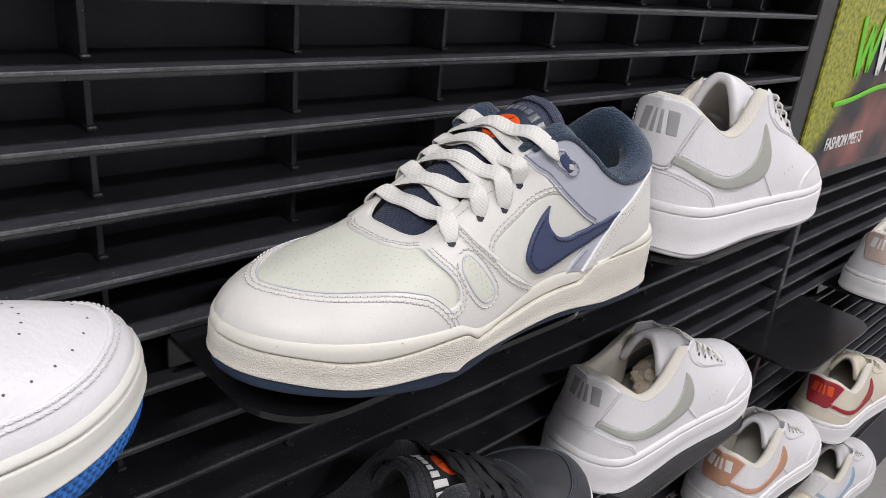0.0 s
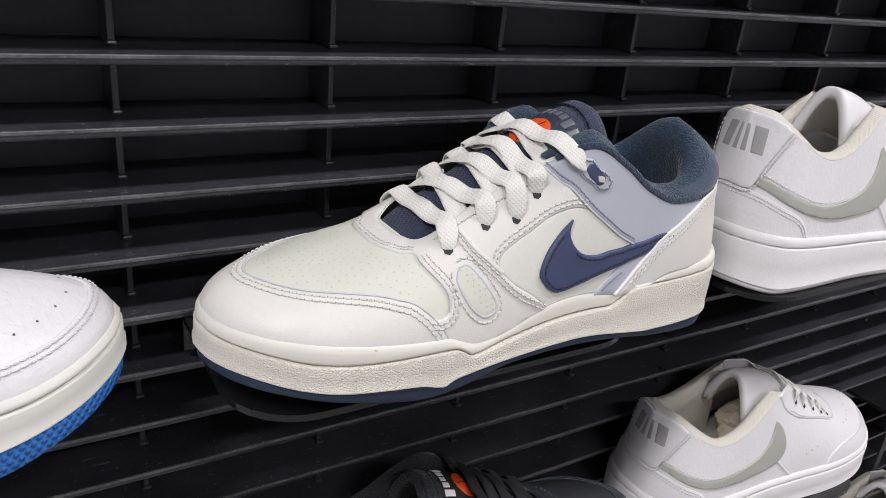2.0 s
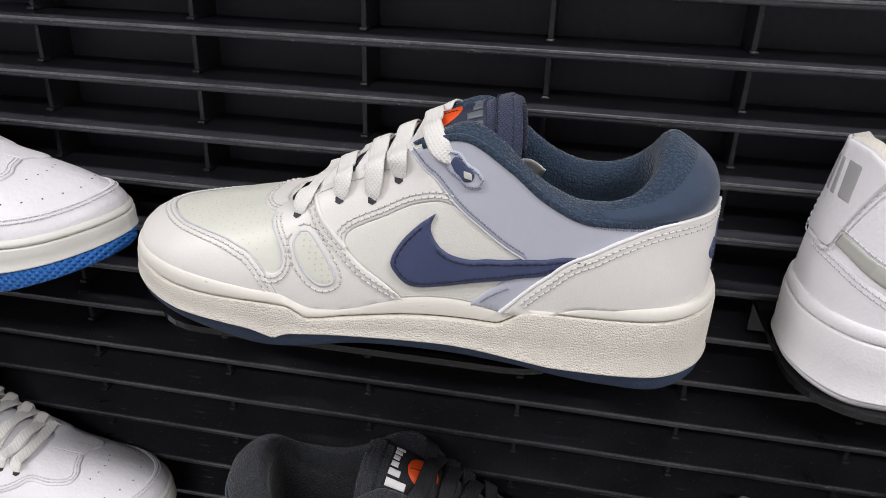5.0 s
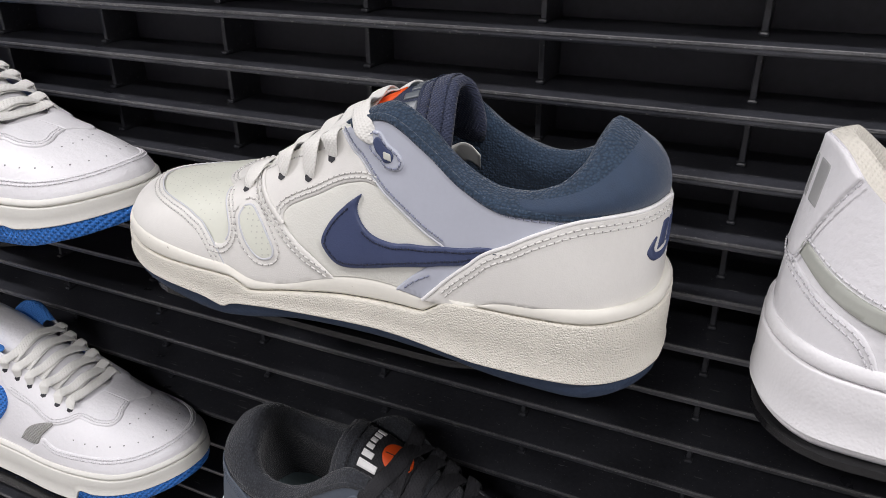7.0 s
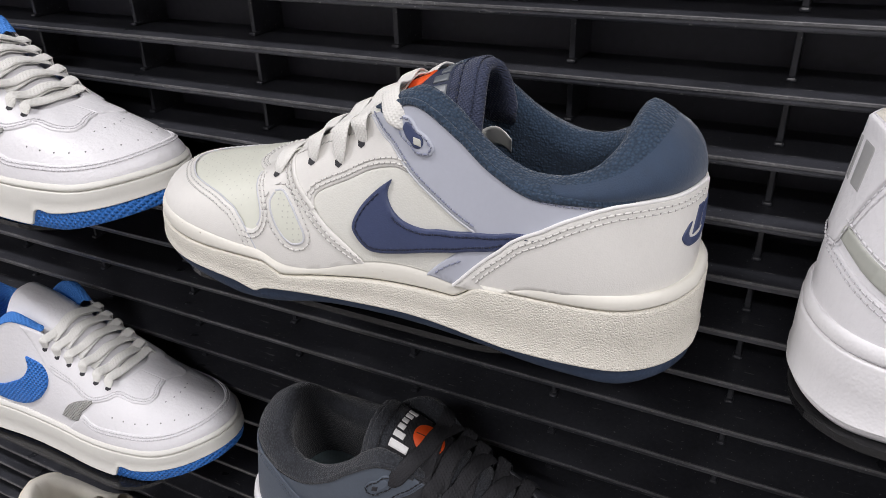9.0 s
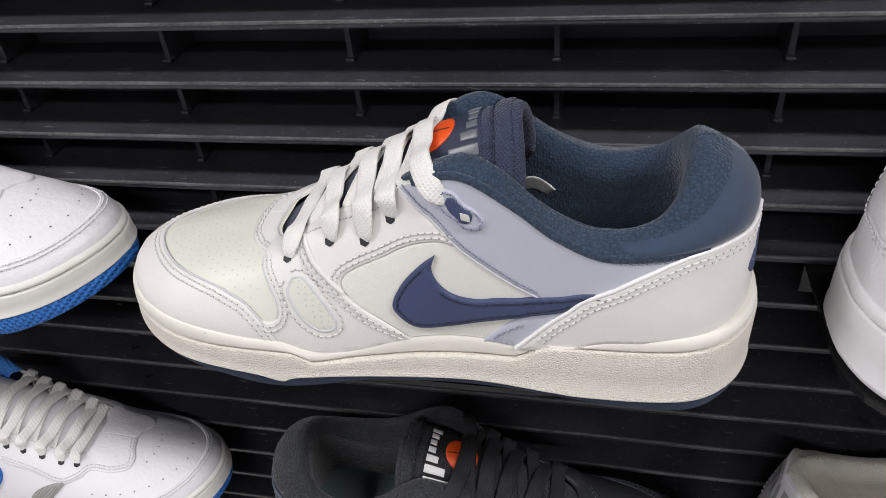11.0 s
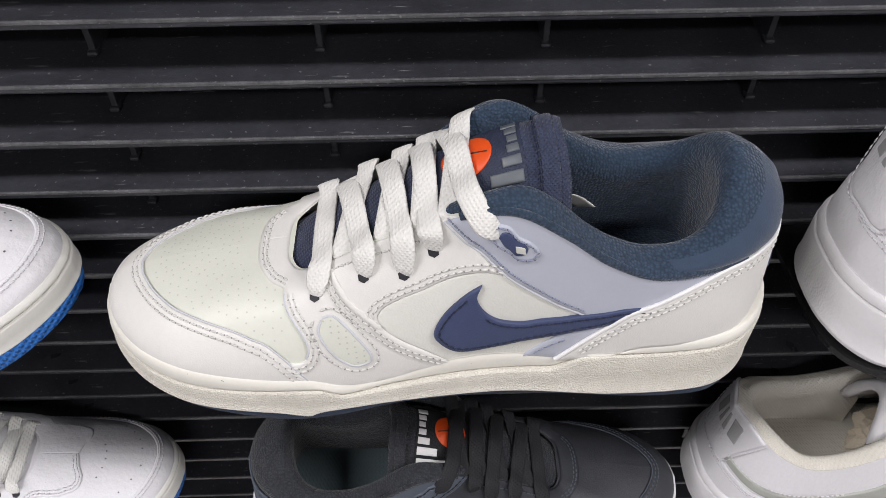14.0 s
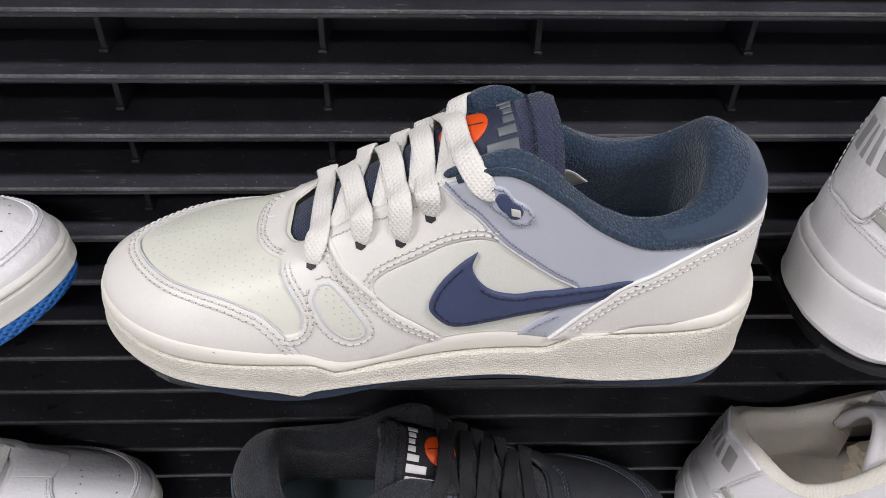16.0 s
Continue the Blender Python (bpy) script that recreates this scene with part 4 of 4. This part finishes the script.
HERO = dict(outsole=NAVYSOLE, midsole=SAILTEX, lip=SAIL, upper=VAMP, collar=NAVYMESH, lining=NAVYMESH, tongue=NAVYTWILL, lace=LACE, collar_back=NAVYJERSEY)
HERO_M = dict(cap=CREAM, mid=MID, thread=THREAD, inset=VAMP, edge=EDGE, hole=HOLE, lav=LAVENDER, lavthread=LAVTHREAD, stripe=NAVY, stripethread=NAVYTHREAD, white=PUREWHITE,
              label=SLATE, orange=ORANGE, hole2=DARK, bars=GREYBAR, binding=NAVYTWILL, rim=NAVYMESH)
WHITES = dict(outsole=WHITESOLE, midsole=WHITESOLE, lip=WHITESOLE, upper=WHITE, collar=LINING, lining=LINING, tongue=WHITE, lace=LACE)
BLACKS = dict(outsole=WHITESOLE, midsole=WHITESOLE, lip=WHITESOLE, upper=BLACKLEATHER, collar=BLACKMESH, lining=TEAL, tongue=BLACKMESH, lace=BLACKLACE)
FAR = (0.80, 0.75, 0.45, 0.62)
BLACK_M = dict(cap=BLACKLEATHER, counter=CHARCOAL, mid=BLACKLEATHER, thread=CHARCOAL, inset=CHARCOAL, edge=CHARCOAL, hole=DARK, lav=CHARCOAL, lavthread=BLACKLACE, stripe=CHARCOAL, stripethread=BLACKLACE, white=CHARCOAL,
               label=BLACKLACE, orange=ORANGE, hole2=DARK, bars=PUREWHITE, binding=BLACKMESH, rim=BLACKMESH)
hero, skin = shoe_base("sneaker", SOLE_FULL, HERO)
court_details(hero, skin, HERO_M)
tagged(hero, "cream leather low sneaker with navy side stripe and navy collar", "sneaker", "sneakers on the wall")
hero.matrix_world = pose(-0.205, -0.0935, -0.0065, 0, 1.0, 0.7) @ Matrix.Diagonal((0.990, 1, 1, 1))
TURNED = Matrix.Diagonal((-1, 1, 1, 1))


def turned(ob, x, y, z, sx=0.982, sz=1.0, rz=0.0):
    """Sets a shoe down with its toe to +x, mirrored, so that its outer side faces the front."""
    ob.matrix_world = pose(x, y, z, 0, 0, rz) @ Matrix.Translation((0.302 * sx, 0, 0)) @ TURNED @ Matrix.Diagonal((sx, 1, sz, 1))
    return ob


bk, skin = shoe_base("sneaker", SOLE_FULL, BLACKS)
court_details(bk, skin, BLACK_M)
turned(tagged(bk, "black leather low sneaker with black laces and orange ball label", "sneaker", "sneakers on the wall"), -0.183, -0.085, -0.229, 0.962)

RIBS_CUP = RIBS[:5] + [(0.115, 0.122, -0.0220, 0.083, 0.018, 0.48, 0.013), (0.140, 0.142, -0.0215, 0.094, 0.020, 0.45, 0.018), (0.165, 0.160, -0.0225, 0.103, 0.024, 0.42, 0.022),
                       (0.185, 0.178, -0.0290, 0.101, 0.024, 0.40, 0.022), (0.205, 0.197, -0.0330, 0.0905, 0.022, 0.35, 0.020), (0.225, 0.214, -0.0350, 0.0815, 0.016, 0.30, 0.015),
                       (0.245, 0.234, -0.0355, 0.0770, 0.013, 0.30, 0.013), (0.268, 0.254, -0.0335, 0.0800, 0.012, 0.25, 0.012), (0.285, 0.272, -0.0260, 0.090, 0.014, 0.25, 0.016),
                       (0.2965, 0.2825, -0.0130, 0.0985, 0.018, 0.30, 0.020), (0.300, 0.2875, 0.0, 0.0995, 0.018, 0.30, 0.020)]
COLLAR_CUP = [(0.0, 0.180, -0.0250, 0.1040), (0.15, 0.199, -0.0285, 0.0925), (0.30, 0.215, -0.0305, 0.0840), (0.45, 0.234, -0.0310, 0.0795),
              (0.60, 0.249, -0.0300, 0.0810), (0.75, 0.263, -0.0250, 0.0885), (0.88, 0.278, -0.0130, 0.0990), (1.0, 0.283, 0.0, 0.1005)]
TAB_STRIPE = [(0.945, 0.50), (0.907, 0.495), (0.843, 0.475), (0.76, 0.44), (0.69, 0.42), (0.64, 0.45), (0.612, 0.55), (0.600, 0.72)]
TAB_STRIPE_LOW = [(0.600, 0.72), (0.565, 0.58), (0.548, 0.44), (0.555, 0.31), (0.595, 0.22), (0.69, 0.23), (0.81, 0.335), (0.90, 0.405), (0.945, 0.425)]
HEEL_TAB = [(0.900, 0.985), (0.916, 0.80), (0.933, 0.60), (0.948, 0.41), (0.962, 0.375), (1.0, 0.385), (1.038, 0.375), (1.052, 0.41), (1.067, 0.60), (1.084, 0.80), (1.100, 0.985)]
HEEL_SEAM = [(0.800, 0.0), (0.815, 0.18), (0.84, 0.30), (0.88, 0.345), (0.93, 0.365), (1.0, 0.38)]
GUARD = [(0.0, 0.36), (0.06, 0.36), (0.13, 0.37), (0.22, 0.40), (0.30, 0.36), (0.36, 0.22), (0.39, 0.0)]


def tab_details(shoe, skin, white, stripe, thread, tab, letters):
    """Heel tab with bars, side stripe, toe guard and stitching of the plain low sneaker."""
    back = [(2 - a, b) for a, b in HEEL_SEAM[::-1]]
    panel("heel_counter", skin, outline(HEEL_SEAM, back, [(1.200, 0.0), (1.0, 0.0), (0.800, 0.0)]), 0.0009, white, shoe)
    for sh in (-0.0018, -0.0038):
        stitches(skin, HEEL_SEAM, thread, shoe, 0.0010, sh)
    panel("heel_tab", skin, outline(HEEL_TAB, [(1.100, 0.985), (1.0, 0.99), (0.900, 0.985)]), 0.0014, tab, shoe, base=0.0006)
    stitches(skin, HEEL_TAB, thread, shoe, 0.0021, -0.0016)
    panel("side_stripe", skin, outline(TAB_STRIPE, TAB_STRIPE_LOW, [(0.945, 0.425), (0.945, 0.50)]), 0.0010, stripe, shoe, base=0.0006, bevel=0.0013)
    stitches(skin, TAB_STRIPE[:5], thread, shoe, 0.0017, -0.0016)
    for k in range(4):
        a = 0.944 + 0.030 * k
        panel("tab_bar", skin, outline([(a, 0.66), (a + 0.019, 0.66)], [(a + 0.019, 0.66), (a + 0.019, 0.88)], [(a + 0.019, 0.88), (a, 0.88)], [(a, 0.88), (a, 0.66)]), 0.0003, letters, shoe, base=0.0020, step=0.005, bevel=0.0012)
    guard = [(-a, b) for a, b in GUARD[::-1]][:-1] + GUARD
    panel("toe_guard", skin, outline(guard, [(0.39, 0.0), (0.0, 0.0), (-0.39, 0.0)]), 0.0009, white, shoe)
    stitches(skin, guard[1:-1], thread, shoe, 0.0010, -0.0016)
    stay = [(0.0, 0.86), (0.10, 0.83), (0.20, 0.80), (0.28, 0.74), (0.36, 0.72), (0.46, 0.68), (0.54, 0.72), (0.60, 0.985)]
    for sg in (1, -1):
        panel("eyestay", skin, outline([(sg * a, b) for a, b in stay], [(sg * 0.60, 0.985), (sg * 0.3, 0.985), (0.0, 0.985)], [(0.0, 0.985), (0.0, 0.86)]), 0.0009, white, shoe)
    stitches(skin, stay[:-1], thread, shoe, 0.0010, 0.0016)
    panel("quarter_seam", skin, outline([(0.50, 0.0), (0.575, 0.30), (0.60, 0.42)], [(0.60, 0.42), (0.606, 0.42)], [(0.606, 0.42), (0.58, 0.28), (0.506, 0.0)], [(0.506, 0.0), (0.50, 0.0)]), 0.0008, white, shoe, bevel=0.0008)
    dots(skin, [(0.05 + 0.035 * k, 0.60 + 0.015 * (k % 2)) for k in range(6)] + [(0.42, 0.34), (0.44, 0.30), (0.46, 0.26)], 0.0009, HOLE, shoe)


def tab_shoe(label, white, stripe, tab, letters, sole, lining=None):
    mats = dict(outsole=sole, midsole=sole, lip=sole, upper=white, collar=lining or LINING, lining=lining or LINING, tongue=white, lace=LACE)
    ob, sk = shoe_base("sneaker", SOLE_CUP, mats, eyelets=((0.31, 0.83), (0.36, 0.83), (0.41, 0.83), (0.455, 0.83), (0.50, 0.84)), top_lace=False, lace_w=0.0070, ribs=RIBS_CUP, collar=COLLAR_CUP, pad=0.35, plump=1.3, drop=0.010)
    tab_details(ob, sk, white, stripe, WHITETHREAD, tab, letters)
    return tagged(ob, label, "sneaker", "sneakers on the wall")


AIR_GUARD = [(0.0, 0.30), (0.05, 0.30), (0.13, 0.31), (0.236, 0.335), (0.30, 0.315), (0.345, 0.30), (0.375, 0.35), (0.40, 0.22), (0.44, 0.0)]
AIR_STAY = [(0.0, 0.80), (0.05, 0.77), (0.086, 0.715), (0.136, 0.675), (0.186, 0.71), (0.245, 0.78), (0.30, 0.68), (0.36, 0.56), (0.42, 0.62), (0.50, 0.66), (0.58, 0.985)]
AIR_WINDOW = [(0.450, 0.20), (0.425, 0.37), (0.388, 0.50), (0.345, 0.60), (0.362, 0.48), (0.382, 0.36), (0.392, 0.24), (0.42, 0.20), (0.450, 0.20)]
AIR_STRIPE = [(0.850, 0.4), (0.760, 0.26), (0.675, 0.1), (0.595, 0.08), (0.532, 0.235), (0.497, 0.48), (0.512, 0.64), (0.565, 0.67)]
AIR_STRIPE_TOP = [(0.565, 0.67), (0.560, 0.53), (0.592, 0.36), (0.665, 0.27), (0.760, 0.37), (0.850, 0.5)]


def air_shoe(label):
    """White sneaker with a perforated toe, a blue side stripe and a blue tread at the toe."""
    mats = dict(outsole=BLUE, midsole=SOFTSOLE, lip=SOFTSOLE, upper=WHITE, collar=BLUEMESH, lining=BLUEMESH, tongue=WHITE, lace=LACE)
    ob, sk = shoe_base("sneaker", SOLE_AIR, mats, eyelets=((0.29, 0.85), (0.34, 0.84), (0.385, 0.84), (0.43, 0.84), (0.47, 0.84), (0.51, 0.85)), top_lace=False, lace_w=0.0078)
    guard = [(-a, b) for a, b in AIR_GUARD[::-1]][:-1] + AIR_GUARD
    panel("toe_guard", sk, outline(guard, [(0.44, 0.0), (0.0, 0.0), (-0.44, 0.0)]), 0.0009, WHITE, ob)
    for sh in (-0.0018, -0.0040):
        stitches(sk, guard[2:-2], WHITETHREAD, ob, 0.0011, sh)
    for sg in (1, -1):
        panel("eyestay", sk, outline([(sg * a, b) for a, b in AIR_STAY], [(sg * 0.58, 0.985), (sg * 0.3, 0.985), (0.0, 0.985)], [(0.0, 0.985), (0.0, 0.80)]), 0.0011, WHITE, ob)
    for sh in (0.0020, 0.0040):
        stitches(sk, AIR_STAY[:-1], WHITETHREAD, ob, 0.0012, sh)
    panel("window", sk, outline(AIR_WINDOW), 0.0006, GREYMESH, ob, base=0.0008, bevel=0.0012)
    panel("side_stripe", sk, outline(AIR_STRIPE, AIR_STRIPE_TOP, [(0.850, 0.50), (0.850, 0.40)]), 0.0011, BLUE, ob, base=0.0005, bevel=0.0013)
    panel("heel_counter", sk, outline([(0.70, 0.0), (0.74, 0.30), (0.80, 0.62), (0.87, 0.85), (1.0, 0.90)], [(1.0, 0.90), (1.0, 0.0)], [(1.0, 0.0), (0.70, 0.0)]), 0.0012, WHITE, ob, base=0.0014)
    dots(sk, [(0.03 + 0.036 * k, 0.41 + 0.012 * k) for k in range(8)] + [(-0.02 - 0.036 * k, 0.43) for k in range(4)] + [(-0.04 + 0.03 * k, 0.665 - 0.006 * k) for k in range(5)], 0.0006, PUNCH, ob)
    return tagged(ob, label, "sneaker", "sneakers on the wall")


rw = turned(tab_shoe("white leather low sneaker with grey side stripe on a black shelf", WHITE, SAGE, WHITE, SAGEBAR, WHITESOLE), 0.127, -0.080, -0.011, 0.895, 1.13)
rw2 = turned(tab_shoe("white leather low sneaker with grey side stripe and paper stuffing", WHITE, SAGE, WHITE, SAGEBAR, WHITESOLE), 0.123, -0.066, -0.237, 0.982, 1.06)
far_pink = turned(tab_shoe("white leather low sneaker with pale pink heel tab", WHITE, BLUSH, BLUSH, PUREWHITE, WHITESOLE), FAR[0], -0.085, -0.232)
far_red = turned(tab_shoe("cream leather low sneaker with dark red heel tab and stripe", IVORY, RED, RED, ORANGE, WHITESOLE), FAR[1], -0.085, -0.455)
far_tan = turned(tab_shoe("white leather low sneaker with tan heel tab and stripe", WHITE, TAN, TAN, PUREWHITE, WHITESOLE), FAR[2], -0.075, -0.455)
far_cream = turned(tab_shoe("cream leather low sneaker with dark red side stripe", IVORY, RED, RED, PUREWHITE, WHITESOLE), FAR[3], -0.085, -0.679)
lw = turned(air_shoe("white leather low sneaker with bright blue tread on a black shelf"), -0.525, -0.084, -0.010, rz=2.2)
lw2 = turned(air_shoe("white leather low sneaker with bright blue stripe and blue lining"), -0.533, -0.084, -0.231, rz=4.0)
low_cream = turned(tab_shoe("cream suede low sneaker on the lowest visible shelf", IVORY, IVORY, IVORY, IVORY, LINING), -0.530, -0.085, -0.455)
far_blue = turned(tab_shoe("white leather low sneaker with pale blue side stripe", WHITE, PALEBLUE, WHITE, PUREWHITE, WHITESOLE), 0.86, -0.085, -0.679)
for sx, sz in ((-0.080, -0.0105), (0.246, -0.0105), (-0.40, -0.0105), (-0.05, -0.2325), (0.255, -0.2325), (-0.39, -0.2325), (0.615, -0.231), (0.93, -0.2325), (0.59, -0.456), (0.88, -0.456), (-0.38, -0.456), (0.74, -0.680), (1.0, -0.680)):
    shelf_plate(sx, -0.020, sz)


# ---- poster panel and room ----
def poster_image():
    m = bpy.data.materials.new("poster_print")
    m.use_nodes = True
    nt = m.node_tree
    b = nt.nodes["Principled BSDF"]
    b.inputs["Roughness"].default_value = 0.35
    tc = nt.nodes.new("ShaderNodeTexCoord")
    sep = nt.nodes.new("ShaderNodeSeparateXYZ")
    nt.links.new(tc.outputs["Object"], sep.inputs[0])
    big = nt.nodes.new("ShaderNodeTexNoise")
    big.inputs["Scale"].default_value = 9
    fine = nt.nodes.new("ShaderNodeTexNoise")
    fine.inputs["Scale"].default_value = 160
    fine.inputs["Detail"].default_value = 6
    for n in (big, fine):
        nt.links.new(tc.outputs["Object"], n.inputs["Vector"])
    grass = nt.nodes.new("ShaderNodeValToRGB")
    grass.color_ramp.elements[0].position, grass.color_ramp.elements[1].position = 0.35, 0.65
    grass.color_ramp.elements[0].color, grass.color_ramp.elements[1].color = (0.12, 0.16, 0.012, 1), (0.52, 0.50, 0.03, 1)
    nt.links.new(fine.outputs["Fac"], grass.inputs[0])
    night = nt.nodes.new("ShaderNodeValToRGB")
    night.color_ramp.elements[0].position, night.color_ramp.elements[1].position = 0.45, 0.75
    night.color_ramp.elements[0].color, night.color_ramp.elements[1].color = (0.006, 0.006, 0.010, 1), (0.35, 0.12, 0.10, 1)
    nt.links.new(big.outputs["Fac"], night.inputs[0])
    line = nt.nodes.new("ShaderNodeMath")
    line.operation = "MULTIPLY_ADD"
    line.inputs[1].default_value = -1.15
    nt.links.new(sep.outputs["X"], line.inputs[0])
    nt.links.new(sep.outputs["Z"], line.inputs[2])
    wob = nt.nodes.new("ShaderNodeMath")
    wob.operation = "MULTIPLY_ADD"
    wob.inputs[1].default_value = 0.12
    nt.links.new(big.outputs["Fac"], wob.inputs[0])
    nt.links.new(line.outputs[0], wob.inputs[2])
    cut = nt.nodes.new("ShaderNodeMapRange")
    cut.inputs[1].default_value, cut.inputs[2].default_value = 0.02, 0.07
    nt.links.new(wob.outputs[0], cut.inputs[0])
    mix = nt.nodes.new("ShaderNodeMix")
    mix.data_type = "RGBA"
    nt.links.new(cut.outputs[0], mix.inputs[0])
    nt.links.new(night.outputs[0], mix.inputs[6])
    nt.links.new(grass.outputs[0], mix.inputs[7])
    nt.links.new(mix.outputs[2], b.inputs["Base Color"])
    return m


poster = new("poster")
tagged(poster, "large green and black advertising poster in a black frame", "poster")
poster.matrix_world = pose(0.56, -0.030, -0.035)
part("frame", box(bmesh.new(), -0.050, 0.95, 0.0025, 0.050, -0.012, 0.70, 0.002), SHELF, poster, smooth=False)
part("print", box(bmesh.new(), 0.0, 0.90, 0.0, 0.003, 0.0, 0.65), poster_image(), poster, smooth=False)
LIME = shader("lime_print", (0.16, 0.62, 0.02), 0.4)


def stroke(pts, width, material, name):
    p = [(a, -0.0012, b) for a, b in pts]
    part(name, ribbon(smooth_line(p, 20), width, 0.0012, (0, -1, 0)), material, poster)


for dx in (0.0, 0.075):
    for pts in ([(0.085, 0.19), (0.105, 0.12)], [(0.105, 0.12), (0.122, 0.18)], [(0.122, 0.18), (0.138, 0.125)], [(0.138, 0.125), (0.158, 0.20)]):
        stroke([(a + dx, b) for a, b in (pts[0], ((pts[0][0] + pts[1][0]) / 2, (pts[0][1] + pts[1][1]) / 2), pts[1])], 0.012, PUREWHITE if dx else LIME, "brush_stroke")
stroke([(0.06, 0.088), (0.12, 0.092), (0.20, 0.102), (0.30, 0.105)], 0.007, LIME, "brush_stroke")
words = bpy.data.curves.new("poster_words", "FONT")
words.body, words.size, words.extrude = "FASHION MEETS", 0.023, 0.0004
words.materials.append(PUREWHITE)
wo = new("poster_words", words)
wo.parent = poster
wo.matrix_basis = pose(0.072, -0.0012, 0.030, 90, 0, 0) @ Matrix.Diagonal((0.75, 1, 1, 1))

# Room shell out of view, added; floor and paint kept pale to bounce fill.
FLOOR = shader("grey_floor", (0.45, 0.44, 0.43), 0.4, 0, 0.5, 0.1, 3)
PAINT = shader("white_wall_paint", (0.78, 0.77, 0.77), 0.7, 0, 0.3, 0.04, 4)
tagged(part("floor", box(bmesh.new(), -3.0, 3.0, -4.0, 0.12, -1.40, -1.30), FLOOR, smooth=False), "unseen grey shop floor, pale to bounce light", "floor", kind="structure")
tagged(part("ceiling", box(bmesh.new(), -3.0, 3.0, -4.0, 0.12, 1.70, 1.80), PAINT, smooth=False), "unseen white shop ceiling, pale to bounce light", "ceiling", kind="structure")
tagged(part("wall_south", box(bmesh.new(), -3.0, 3.0, -4.1, -4.0, -1.30, 1.70), PAINT, smooth=False), "unseen plain white wall, pale to bounce light", "wall", kind="structure")
tagged(part("wall_west", box(bmesh.new(), -3.1, -3.0, -4.1, 0.12, -1.30, 1.70), PAINT, smooth=False), "unseen plain white wall, pale to bounce light", "wall", kind="structure")
tagged(part("wall_east", box(bmesh.new(), 3.0, 3.1, -4.1, 0.12, -1.30, 1.70), PAINT, smooth=False), "unseen plain white wall, pale to bounce light", "wall", kind="structure")


# ---- paper in the shoes ----
PAPER = shader("tissue_paper", (0.66, 0.58, 0.46), 0.8, 0, 0.2, 0.08, 60, ("noise", 160, 0.6, 0.003))
TISSUE = shader("white_tissue", (0.80, 0.80, 0.76), 0.8, 0, 0.2, 0.04)


def paper_ball(x, y, z, sx, sy, sz, seed):
    bm = bmesh.new()
    bmesh.ops.create_icosphere(bm, subdivisions=4, radius=1.0)
    for v in bm.verts:
        d = noise.noise(v.co * 2.1 + Vector((seed, 0, 0))) * 0.30 + abs(noise.noise(v.co * 5.0 + Vector((0, seed, 0)))) * 0.22
        v.co = v.co * (1 + d - 0.1)
        v.co = Vector((v.co.x * sx, v.co.y * sy, v.co.z * sz))
    ob = part("paper_stuffing", bm, PAPER, None, smooth=False)
    ob.matrix_world = pose(x, y, z)
    return tagged(ob, "crumpled beige tissue paper stuffed in a white sneaker", "paper")


paper_ball(0.263, -0.066, -0.182, 0.034, 0.022, 0.022, 3)
paper_ball(0.249, -0.080, 0.045, 0.030, 0.022, 0.020, 7)
bm = grid_mesh([[(0.026 * a + 0.004 * b, 0.010 * math.sin(2.2 * a + b) - 0.012 * b, 0.018 * b + 0.006 * math.sin(3 * a)) for a in np.linspace(0, 1, 9)] for b in np.linspace(0, 1, 7)])
sheet = part("paper_scrap", bm, TISSUE, None)
sheet.modifiers.new("thickness", "SOLIDIFY").thickness = 0.0005
sheet.matrix_world = pose(-0.012, -0.100, 0.070, 0, 0, 10) @ Matrix.Scale(0.62, 4)
tagged(sheet, "torn white tissue scrap under a navy tongue", "paper")
